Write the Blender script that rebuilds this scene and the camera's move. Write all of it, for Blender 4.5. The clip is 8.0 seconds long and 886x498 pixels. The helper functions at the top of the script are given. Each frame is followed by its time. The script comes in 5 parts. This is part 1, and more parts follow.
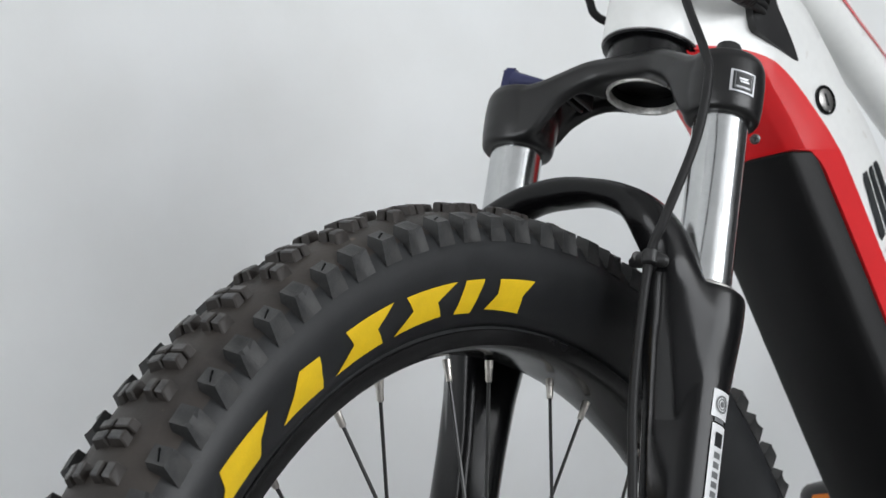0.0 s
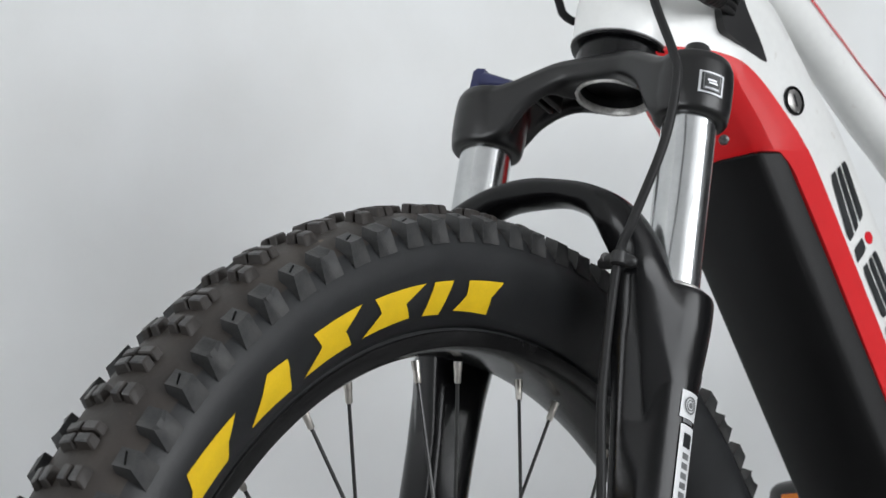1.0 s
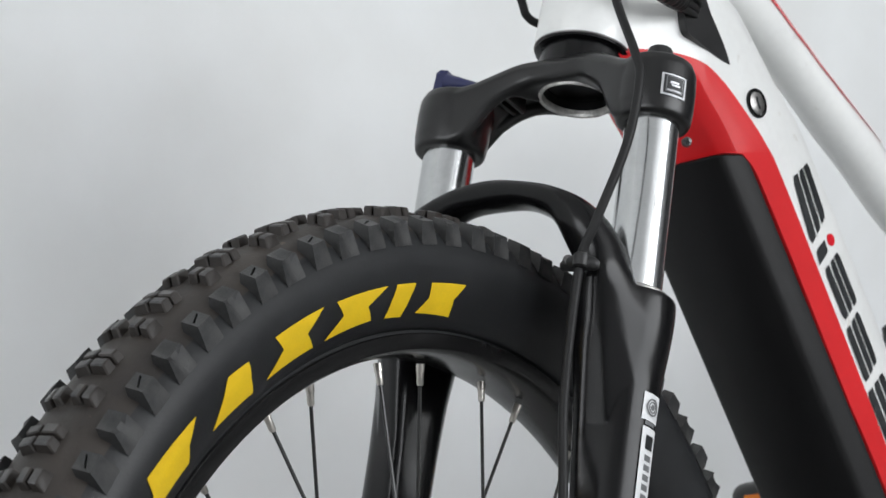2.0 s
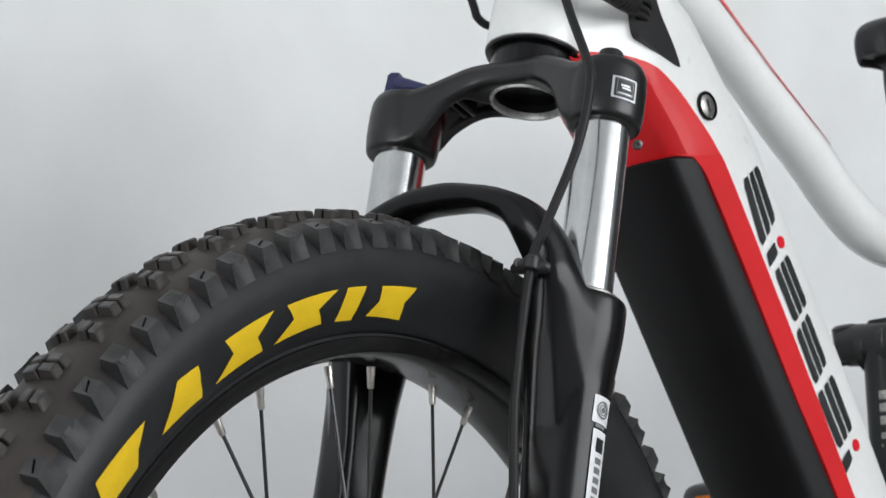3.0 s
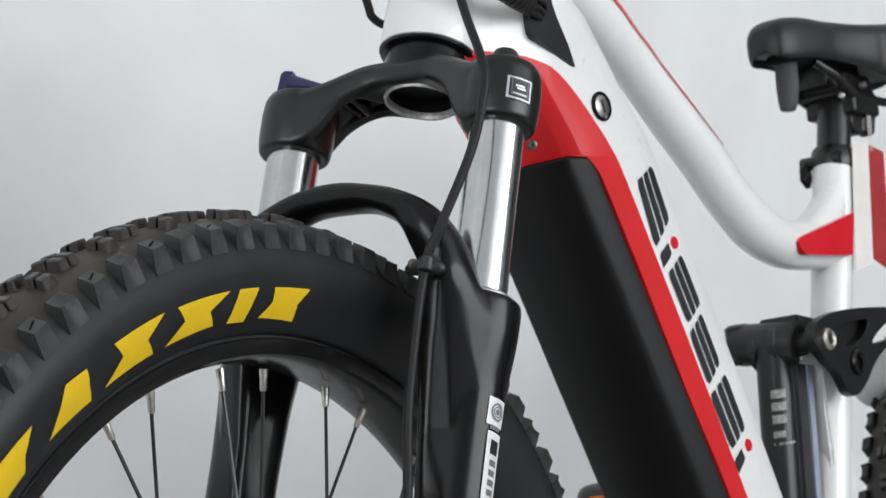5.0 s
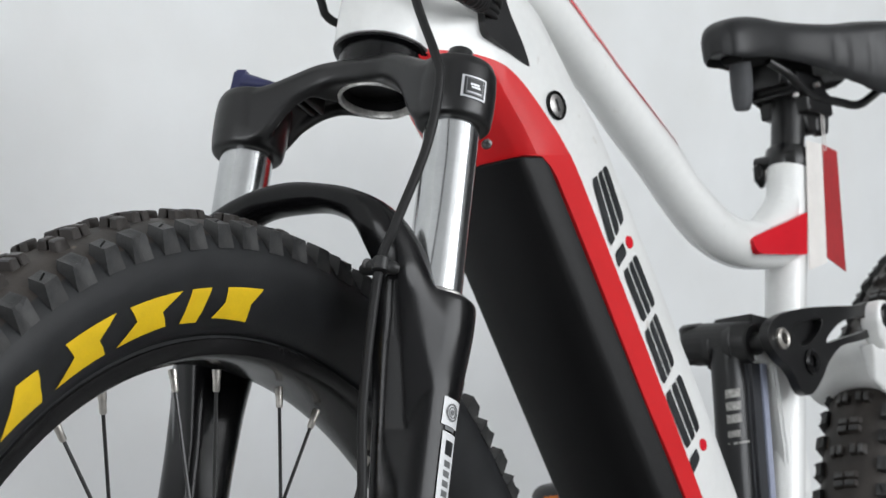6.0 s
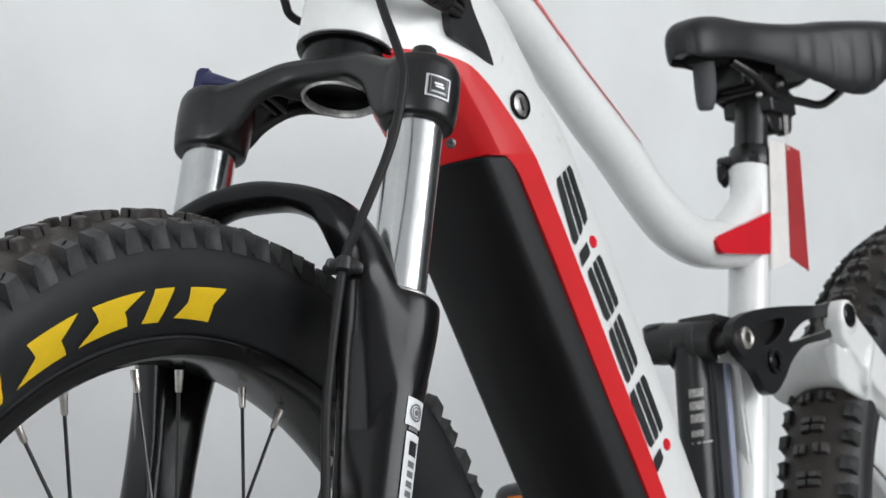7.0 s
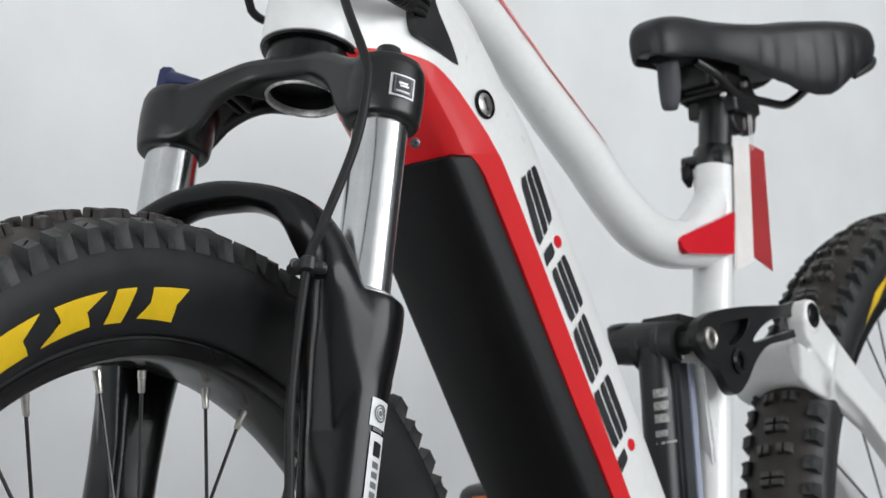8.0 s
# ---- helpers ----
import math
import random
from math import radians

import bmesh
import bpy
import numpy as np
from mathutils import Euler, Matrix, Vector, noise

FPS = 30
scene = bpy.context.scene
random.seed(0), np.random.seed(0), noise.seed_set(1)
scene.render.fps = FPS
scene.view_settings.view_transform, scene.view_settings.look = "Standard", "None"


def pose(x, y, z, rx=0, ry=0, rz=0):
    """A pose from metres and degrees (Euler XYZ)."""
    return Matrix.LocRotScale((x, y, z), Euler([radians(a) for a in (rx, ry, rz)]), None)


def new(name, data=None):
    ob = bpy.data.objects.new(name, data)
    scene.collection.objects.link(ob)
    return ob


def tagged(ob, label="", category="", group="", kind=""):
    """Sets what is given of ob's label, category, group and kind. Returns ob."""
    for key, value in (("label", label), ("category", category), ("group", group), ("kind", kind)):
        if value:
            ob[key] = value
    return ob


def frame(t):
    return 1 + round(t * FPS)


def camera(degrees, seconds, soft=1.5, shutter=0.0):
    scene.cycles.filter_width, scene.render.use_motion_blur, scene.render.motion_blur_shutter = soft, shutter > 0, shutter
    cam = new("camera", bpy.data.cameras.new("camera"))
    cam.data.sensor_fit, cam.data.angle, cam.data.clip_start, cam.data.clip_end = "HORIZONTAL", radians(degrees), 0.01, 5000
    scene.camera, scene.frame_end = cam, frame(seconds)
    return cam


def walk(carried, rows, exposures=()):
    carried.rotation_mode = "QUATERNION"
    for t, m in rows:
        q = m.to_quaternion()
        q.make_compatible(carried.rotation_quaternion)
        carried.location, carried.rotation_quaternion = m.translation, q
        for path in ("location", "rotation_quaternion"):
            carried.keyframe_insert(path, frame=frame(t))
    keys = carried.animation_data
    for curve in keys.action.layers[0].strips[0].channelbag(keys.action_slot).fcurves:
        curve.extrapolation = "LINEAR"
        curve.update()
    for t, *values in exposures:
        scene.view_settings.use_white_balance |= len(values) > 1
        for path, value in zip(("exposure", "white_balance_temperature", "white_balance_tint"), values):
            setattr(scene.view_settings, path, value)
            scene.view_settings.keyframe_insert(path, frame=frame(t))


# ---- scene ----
# ---- camera and walk ----
cam = camera(25.17, 8.0)
WALK = [
    (0.0, -0.7284, -0.6823, 0.6923, 90.196, 1.610, -43.992),
    (0.5, -0.7274, -0.6830, 0.6933, 90.153, 1.601, -44.353),
    (1.0, -0.7265, -0.6836, 0.6942, 90.108, 1.640, -44.776),
    (1.5, -0.7255, -0.6843, 0.6951, 90.068, 1.600, -45.205),
    (3.0, -0.7227, -0.6860, 0.6977, 90.000, 1.579, -47.056),
    (3.5, -0.7212, -0.6848, 0.6984, 89.958, 1.555, -47.804),
    (4.0, -0.7198, -0.6833, 0.6988, 89.922, 1.515, -48.674),
    (4.5, -0.7183, -0.6818, 0.6993, 89.880, 1.505, -49.422),
    (6.0, -0.7121, -0.6754, 0.6997, 89.790, 1.530, -51.488),
    (6.5, -0.7108, -0.6740, 0.6998, 89.763, 1.520, -52.056),
    (7.0, -0.7095, -0.6725, 0.7000, 89.735, 1.500, -52.567),
    (7.5, -0.7082, -0.6711, 0.7002, 89.706, 1.490, -53.094),
    (8.0, -0.7068, -0.6697, 0.7004, 89.688, 1.460, -53.624),
]
cam.data.dof.use_dof = True
cam.data.dof.focus_distance, cam.data.dof.aperture_fstop = 1.03, 23.0
walk(cam, [(t, pose(x, y, z, rx, ry, rz)) for t, x, y, z, rx, ry, rz in WALK],
     exposures=[(0.0, 0.0), (8.0, 0.0)])

# ---- daylight ----
world = bpy.data.worlds.new("world")
scene.world = world
world.use_nodes = True
wn = world.node_tree.nodes
sky = wn.new("ShaderNodeTexSky")
sky.sky_type, sky.sun_disc = "NISHITA", False
sky.sun_elevation, sky.sun_rotation = radians(40), radians(150)
wn["Background"].inputs["Strength"].default_value = 0.1
world.node_tree.links.new(sky.outputs[0], wn["Background"].inputs["Color"])


def area_lamp(name, x, y, z, w, h, rx, rz, watts):
    lamp = bpy.data.lights.new(name, "AREA")
    lamp.shape, lamp.size, lamp.size_y, lamp.energy = "RECTANGLE", w, h, watts
    lamp.color = (0.97, 0.985, 1.0)
    ob = new(name, lamp)
    ob.matrix_basis = pose(x, y, z, rx, 0, rz)
    return ob


# daylight that comes in by the window in the wall behind the camera
area_lamp("window_light_south", 1.25, -3.42, 1.87, 3.2, 1.5, 90, 0, 102)
# unseen west light, added to brighten the left of the wall
area_lamp("window_light_west", -3.42, -0.6, 1.87, 1.7, 1.5, 90, -90, 46)


# ---- materials ----
def material(name, colour, rough=0.5, metal=0.0, spread=0.12, size=40.0, fine=600.0, bump=0.15, depth=0.0004,
             coat=0.0, dust_shade=None, dust_shade_amount=0.4, spec=0.5, rough_spread=0.08, pieces=0.0, grain=0.6, scuffs=0.0, dust_shade_size=28.0):
    """Node material with colour variation at two scales, roughness variation and a fine bump."""
    m = bpy.data.materials.new(name)
    m.use_nodes = True
    nt = m.node_tree
    n, link = nt.nodes, nt.links.new
    bsdf = n["Principled BSDF"]
    bsdf.inputs["Metallic"].default_value = metal
    bsdf.inputs["Coat Weight"].default_value = coat
    bsdf.inputs["Coat Roughness"].default_value = 0.08
    bsdf.inputs["Specular IOR Level"].default_value = spec
    co = n.new("ShaderNodeTexCoord")
    big = n.new("ShaderNodeTexNoise")
    big.inputs["Scale"].default_value, big.inputs["Detail"].default_value = size, 4
    small = n.new("ShaderNodeTexNoise")
    small.inputs["Scale"].default_value, small.inputs["Detail"].default_value = fine, 3
    link(co.outputs["Object"], big.inputs["Vector"])
    link(co.outputs["Object"], small.inputs["Vector"])
    ramp = n.new("ShaderNodeMapRange")
    ramp.inputs["From Min"].default_value, ramp.inputs["From Max"].default_value = 0.3, 0.7
    ramp.inputs["To Min"].default_value, ramp.inputs["To Max"].default_value = 1 - spread, 1 + spread
    link(big.outputs["Fac"], ramp.inputs["Value"])
    ramp2 = n.new("ShaderNodeMapRange")
    ramp2.inputs["From Min"].default_value, ramp2.inputs["From Max"].default_value = 0.3, 0.7
    ramp2.inputs["To Min"].default_value, ramp2.inputs["To Max"].default_value = 1 - spread * grain, 1 + spread * grain
    link(small.outputs["Fac"], ramp2.inputs["Value"])
    mul = n.new("ShaderNodeMath")
    mul.operation = "MULTIPLY"
    link(ramp.outputs[0], mul.inputs[0])
    link(ramp2.outputs[0], mul.inputs[1])
    value = mul.outputs[0]
    if pieces:
        info = n.new("ShaderNodeObjectInfo")
        r3 = n.new("ShaderNodeMapRange")
        r3.inputs["To Min"].default_value, r3.inputs["To Max"].default_value = 1 - pieces, 1 + pieces
        link(info.outputs["Random"], r3.inputs["Value"])
        m2 = n.new("ShaderNodeMath")
        m2.operation = "MULTIPLY"
        link(value, m2.inputs[0])
        link(r3.outputs[0], m2.inputs[1])
        value = m2.outputs[0]
    tone = n.new("ShaderNodeVectorMath")
    tone.operation = "SCALE"
    tone.inputs[0].default_value = colour
    link(value, tone.inputs["Scale"])
    out = tone.outputs[0]
    if dust_shade:
        mix = n.new("ShaderNodeMix")
        mix.data_type = "RGBA"
        dn = n.new("ShaderNodeTexNoise")
        dn.inputs["Scale"].default_value, dn.inputs["Detail"].default_value = dust_shade_size, 6
        link(co.outputs["Object"], dn.inputs["Vector"])
        dr = n.new("ShaderNodeMapRange")
        dr.inputs["From Min"].default_value, dr.inputs["From Max"].default_value = 0.35, 0.75
        dr.inputs["To Max"].default_value = dust_shade_amount
        link(dn.outputs["Fac"], dr.inputs["Value"])
        link(dr.outputs[0], mix.inputs["Factor"])
        link(out, mix.inputs[6])
        mix.inputs[7].default_value = (*dust_shade, 1)
        out = mix.outputs[2]
    if scuffs:
        sn = n.new("ShaderNodeTexNoise")
        sn.inputs["Scale"].default_value, sn.inputs["Detail"].default_value = 75.0, 5
        link(co.outputs["Object"], sn.inputs["Vector"])
        sr = n.new("ShaderNodeMapRange")
        sr.inputs["From Min"].default_value, sr.inputs["From Max"].default_value = 0.69, 0.76
        sr.inputs["To Max"].default_value = scuffs
        link(sn.outputs["Fac"], sr.inputs["Value"])
        smix = n.new("ShaderNodeMix")
        smix.data_type = "RGBA"
        link(sr.outputs[0], smix.inputs["Factor"])
        link(out, smix.inputs[6])
        smix.inputs[7].default_value = (0.34, 0.27, 0.19, 1)
        out = smix.outputs[2]
    link(out, bsdf.inputs["Base Color"])
    rr = n.new("ShaderNodeMapRange")
    rr.inputs["To Min"].default_value, rr.inputs["To Max"].default_value = max(rough - rough_spread, 0.02), min(rough + rough_spread, 1)
    link(big.outputs["Fac"], rr.inputs["Value"])
    link(rr.outputs[0], bsdf.inputs["Roughness"])
    if bump:
        b = n.new("ShaderNodeBump")
        b.inputs["Strength"].default_value, b.inputs["Distance"].default_value = bump, depth
        link(small.outputs["Fac"], b.inputs["Height"])
        link(b.outputs[0], bsdf.inputs["Normal"])
    return m


RUBBER = material("sidewall_rubber", (0.0118, 0.0128, 0.0142), 0.46, spread=0.18, size=60, fine=900, bump=0.25, dust_shade=(0.05, 0.05, 0.05), dust_shade_amount=0.12, spec=0.4)
# dusty brown tread, set darker so the knob flanks look shaded
TREAD = material("dusty_shaded_tread_rubber", (0.0150, 0.0120, 0.0104), 0.55, spread=0.2, size=50, fine=500, bump=0.4, dust_shade=(0.052, 0.041, 0.033), dust_shade_amount=0.55, scuffs=0.45)
KNOB = material("knob_rubber", (0.030, 0.030, 0.031), 0.44, spread=0.25, size=120, fine=900, bump=0.35, dust_shade=(0.17, 0.16, 0.15), dust_shade_amount=0.5, dust_shade_size=90.0, pieces=0.25, rough_spread=0.14)
SIDE_KNOB = material("side_knob_rubber", (0.0150, 0.0158, 0.0168), 0.48, spread=0.30, size=110, fine=900, bump=0.45, spec=0.45, dust_shade=(0.10, 0.097, 0.092), dust_shade_amount=0.36, dust_shade_size=120.0, pieces=0.2, rough_spread=0.14)
YELLOW = material("yellow_print", (0.80, 0.53, 0.012), 0.45, spread=0.05, size=90, fine=900, bump=0.15)
BLACK_GLOSS = material("black_paint", (0.004, 0.004, 0.0045), 0.22, spread=0.15, coat=0.04, bump=0.06, spec=0.24)
BLACK_SATIN = material("satin_black_paint", (0.0045, 0.0045, 0.005), 0.34, spread=0.15, bump=0.10)
BLACK_RIM = material("rim_black_anodised", (0.0065, 0.0063, 0.0066), 0.24, spread=0.15, metal=0.0, coat=0.15, bump=0.06)
BATTERY = material("battery_black_plastic", (0.0045, 0.0045, 0.005), 0.48, spread=0.12, size=30, fine=1500, bump=0.5, depth=0.0003, spec=0.32)
PLASTIC = material("black_plastic", (0.011, 0.011, 0.0115), 0.45, spread=0.15, bump=0.2)
HOSE = material("hose_sheath", (0.010, 0.010, 0.0105), 0.52, spread=0.12, bump=0.1, spec=0.3)
SADDLE = material("saddle_vinyl", (0.0105, 0.011, 0.0122), 0.42, spread=0.15, size=50, fine=700, bump=0.4, spec=0.38)
CHROME = material("chrome", (0.52, 0.53, 0.536), 0.165, metal=1.0, spread=0.05, size=90, fine=300, bump=0.0, rough_spread=0.06)
STEEL = material("bare_steel", (0.36, 0.35, 0.34), 0.38, metal=1.0, spread=0.2, size=200, bump=0.2)
BARE_ALLOY = material("bare_alloy", (0.62, 0.61, 0.59), 0.48, metal=0.7, spread=0.25, size=220, fine=900, bump=0.3)
NICKEL = material("nickel_plate", (0.58, 0.55, 0.51), 0.34, metal=1.0, spread=0.1, size=200, bump=0.0)
SPOKE = material("black_spoke", (0.02, 0.02, 0.02), 0.35, spread=0.1, bump=0.0)
WHITE = material("white_frame_paint", (0.79, 0.797, 0.787), 0.36, spread=0.03, size=14, fine=200, coat=0.55, bump=0.02, dust_shade=(0.60, 0.58, 0.52), dust_shade_amount=0.10, scuffs=0.3)
RED = material("red_frame_paint", (0.62, 0.014, 0.018), 0.42, spread=0.05, size=20, fine=1600, coat=0.05, bump=0.10, spec=0.3)
RED_GLOSS = material("red_decal", (0.66, 0.012, 0.024), 0.22, spread=0.06, size=30, coat=0.4, bump=0.05)
DECAL = material("dark_decal", (0.014, 0.016, 0.018), 0.35, spread=0.15, bump=0.03)
DARK_STEEL = material("dark_steel", (0.15, 0.145, 0.145), 0.42, metal=0.8, spread=0.2, size=300, bump=0.1)
FADED = material("faded_grey_print", (0.30, 0.295, 0.28), 0.5, spread=0.3, size=300, bump=0.05)
SILVER_DECAL = material("silver_decal", (0.62, 0.63, 0.65), 0.35, metal=0.4, spread=0.1, size=200, bump=0.05)
LABEL = material("white_label", (0.74, 0.75, 0.76), 0.4, spread=0.05, size=200, bump=0.03)
GREY_DECAL = material("grey_decal", (0.16, 0.165, 0.17), 0.4, spread=0.1, size=200, bump=0.03)
BLUE = material("dark_blue_anodised", (0.012, 0.016, 0.075), 0.35, spread=0.1, bump=0.05)
SHOCK = material("shock_anodised", (0.012, 0.0125, 0.0135), 0.34, metal=0.2, spread=0.12, size=60, bump=0.06)
SHOCK_SIDE = material("shock_grey_side", (0.045, 0.047, 0.052), 0.40, metal=0.3, spread=0.12, size=60, bump=0.06)
SHOCK_EDGE = material("shock_bright_edge", (0.36, 0.39, 0.50), 0.40, metal=0.2, spread=0.08, bump=0.0)
# shell colour darkened for the shade in the hollow under the saddle
SHELL = material("shaded_black_shell", (0.004, 0.004, 0.0042), 0.65, spread=0.12, bump=0.2, spec=0.25)
FOAM = material("grey_foam", (0.048, 0.050, 0.054), 0.7, spread=0.15, size=90, bump=0.3)
ORANGE = material("orange_reflector", (0.75, 0.22, 0.01), 0.25, spread=0.12, size=300, coat=0.4, bump=0.3)
PAPER = material("tag_paper", (0.74, 0.71, 0.68), 0.6, spread=0.05, size=60, bump=0.1)
TAG_RED = material("tag_red_print", (0.36, 0.022, 0.026), 0.45, spread=0.12, size=70, bump=0.1)
# mottled wall tone: soft shadows and smudges mixed into the colour
PLASTER = material("wall_plaster", (0.80, 0.815, 0.82), 0.85, spread=0.03, size=5.0, fine=160, bump=0.03, depth=0.0006, grain=0.1, dust_shade=(0.66, 0.66, 0.64), dust_shade_amount=0.42, dust_shade_size=6.5)
CEILING = material("ceiling_paint", (0.80, 0.805, 0.81), 0.9, spread=0.04, size=2, fine=120, bump=0.05, depth=0.001)
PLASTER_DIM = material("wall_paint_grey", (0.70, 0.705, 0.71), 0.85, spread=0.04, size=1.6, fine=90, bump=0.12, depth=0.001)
PLASTER_DARK = material("unseen_wall_dark", (0.14, 0.14, 0.145), 0.85, spread=0.04, size=1.6, fine=90, bump=0.12, depth=0.001)
CONCRETE = material("floor_concrete", (0.26, 0.26, 0.255), 0.6, spread=0.12, size=3, fine=60, bump=0.2, depth=0.001)
FRAME_PAINT = material("window_frame_paint", (0.75, 0.75, 0.74), 0.4, spread=0.04, size=8, bump=0.05)


# ---- mesh helpers ----
def part(name, bm, mat, parent, label="", m=None, angle=38, bevel=0.0):
    """One mesh object from bm under a thing or a part."""
    if bevel:
        bmesh.ops.bevel(bm, geom=list(bm.edges), offset=bevel, segments=2, affect="EDGES", clamp_overlap=True)
    bmesh.ops.recalc_face_normals(bm, faces=bm.faces)
    me = bpy.data.meshes.new(name)
    bm.to_mesh(me)
    bm.free()
    me.materials.append(mat)
    for p in me.polygons:
        p.use_smooth = True
    me.set_sharp_from_angle(angle=radians(angle))
    ob = new(name, me)
    if parent:
        ob.parent = parent
    if m is not None:
        ob.matrix_basis = m
    if label:
        ob["label"] = label
    return ob


def loft(bm, rings, cap=True, closed=False):
    """Skin over rings of equal length (each a closed loop of points)."""
    vs = [[bm.verts.new(p) for p in ring] for ring in rings]
    k = len(vs[0])
    for i in range(len(vs) if closed else len(vs) - 1):
        a, b = vs[i], vs[(i + 1) % len(vs)]
        for j in range(k):
            bm.faces.new((a[j], a[(j + 1) % k], b[(j + 1) % k], b[j]))
    if cap and not closed:
        bm.faces.new(vs[0])
        bm.faces.new(list(reversed(vs[-1])))
    return bm


def curve(points, steps=8):
    """Smooth line through points (Catmull-Rom)."""
    pts = [Vector(p) for p in points]
    out = []
    for i in range(len(pts) - 1):
        p1, p2 = pts[i], pts[i + 1]
        p0 = pts[i - 1] if i else 2 * p1 - p2
        p3 = pts[i + 2] if i + 2 < len(pts) else 2 * p2 - p1
        for s in range(steps):
            t = s / steps
            out.append(0.5 * ((2 * p1) + (p2 - p0) * t + (2 * p0 - 5 * p1 + 4 * p2 - p3) * t * t + (3 * p1 - p0 - 3 * p2 + p3) * t ** 3))
    out.append(pts[-1])
    return out


def frames_along(pts, side=Vector((0, 1, 0))):
    """Tangent, side and normal at each point of a line."""
    out = []
    for i, p in enumerate(pts):
        t = (pts[min(i + 1, len(pts) - 1)] - pts[max(i - 1, 0)]).normalized()
        b = (side - t * side.dot(t))
        if b.length < 1e-4:
            b = t.orthogonal()
        b.normalize()
        side = b
        out.append((t, b, t.cross(b)))
    return out


def tube(bm, points, radii, seg=20, cap=True, flat=1.0, side=Vector((0, 1, 0))):
    """Round or oval tube; radii one value or one per point; flat scales the radius across the side direction."""
    pts = [Vector(p) for p in points]
    if not isinstance(radii, (list, tuple)):
        radii = [radii] * len(pts)
    elif len(radii) != len(pts):
        xs = np.linspace(0, 1, len(radii))
        radii = list(np.interp(np.linspace(0, 1, len(pts)), xs, radii).tolist())
    rings = []
    for p, r, (t, b, n) in zip(pts, radii, frames_along(pts, side)):
        rings.append([p + r * flat * math.cos(a) * b + r * math.sin(a) * n for a in np.linspace(0, 2 * math.pi, seg, endpoint=False).tolist()])
    return loft(bm, rings, cap)


def spin(bm, profile, seg=64, axis="y", centre=(0, 0, 0), close=False):
    """Turn a profile of (radius, height) round an axis through centre."""
    rings = []
    for a in np.linspace(0, 2 * math.pi, seg, endpoint=False).tolist():
        c, s = math.cos(a), math.sin(a)
        ring = []
        for r, h in profile:
            q = {"y": (-r * c, h, r * s), "z": (r * c, r * s, h), "x": (h, r * c, r * s)}[axis]
            ring.append(bm.verts.new(Vector(q) + Vector(centre)))
        rings.append(ring)
    k = len(profile)
    for i in range(seg):
        a, b = rings[i], rings[(i + 1) % seg]
        for j in range(k if close else k - 1):
            bm.faces.new((a[j], a[(j + 1) % k], b[(j + 1) % k], b[j]))
    return bm


def block(bm, m, sx, sy, sz, taper=1.0):
    """Box of full sizes sx, sy, sz at pose m, its top narrowed by taper."""
    vs = []
    for z, k in ((-0.5, 1.0), (0.5, taper)):
        for x, y in ((-0.5, -0.5), (0.5, -0.5), (0.5, 0.5), (-0.5, 0.5)):
            vs.append(bm.verts.new(m @ Vector((x * sx * k, y * sy * k, z * sz))))
    for f in ((3, 2, 1, 0), (4, 5, 6, 7), (0, 1, 5, 4), (1, 2, 6, 5), (2, 3, 7, 6), (3, 0, 4, 7)):
        bm.faces.new([vs[i] for i in f])
    return bm


def plate(bm, outline, y0, y1, holes=()):
    """Flat plate in the x-z plane from y0 to y1, with holes."""
    edges = []
    for loop in (outline, *holes):
        vs = [bm.verts.new((x, y0, z)) for x, z in loop]
        edges += [bm.edges.new((vs[i], vs[(i + 1) % len(vs)])) for i in range(len(vs))]
    geo = bmesh.ops.triangle_fill(bm, use_beauty=True, use_dissolve=False, edges=edges)
    faces = [g for g in geo["geom"] if isinstance(g, bmesh.types.BMFace)]
    ext = bmesh.ops.extrude_face_region(bm, geom=faces)
    bmesh.ops.translate(bm, vec=(0, y1 - y0, 0), verts=[g for g in ext["geom"] if isinstance(g, bmesh.types.BMVert)])
    return bm


def smooth2(points, steps=6):
    """Closed smooth outline through 2D points."""
    p = [Vector((x, 0, z)) for x, z in points]
    n = len(p)
    out = []
    for i in range(n):
        p0, p1, p2, p3 = p[i - 1], p[i], p[(i + 1) % n], p[(i + 2) % n]
        for s in range(steps):
            t = s / steps
            q = 0.5 * ((2 * p1) + (p2 - p0) * t + (2 * p0 - 5 * p1 + 4 * p2 - p3) * t * t + (3 * p1 - p0 - 3 * p2 + p3) * t ** 3)
            out.append((q.x, q.z))
    return out


# ---- room ----
def slab(name, x0, x1, y0, y1, z0, z1, mat, label, category):
    bm = bmesh.new()
    block(bm, pose((x0 + x1) / 2, (y0 + y1) / 2, (z0 + z1) / 2), x1 - x0, y1 - y0, z1 - z0)
    return tagged(part(name, bm, mat, None), label, category, kind="structure")


X0, X1, Y0, Y1, TOP = -3.5, 6.6, -3.5, 0.60, 2.8
slab("floor", X0 - 0.2, X1 + 0.2, Y0 - 0.2, Y1 + 0.2, -0.12, 0.0, CONCRETE, "grey smooth concrete floor under the bicycle", "floor")
slab("ceiling", X0 - 0.2, X1 + 0.2, Y0 - 0.2, Y1 + 0.2, TOP, TOP + 0.12, CEILING, "plain white plaster ceiling over the room", "ceiling")
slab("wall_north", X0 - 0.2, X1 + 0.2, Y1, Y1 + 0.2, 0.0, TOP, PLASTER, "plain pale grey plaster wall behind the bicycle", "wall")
# unseen end wall, made dark so reflections in the tyre stay dark
slab("wall_east", X1, X1 + 0.2, Y0, Y1, 0.0, TOP, PLASTER_DARK, "unseen dark end wall added to darken reflections", "wall")


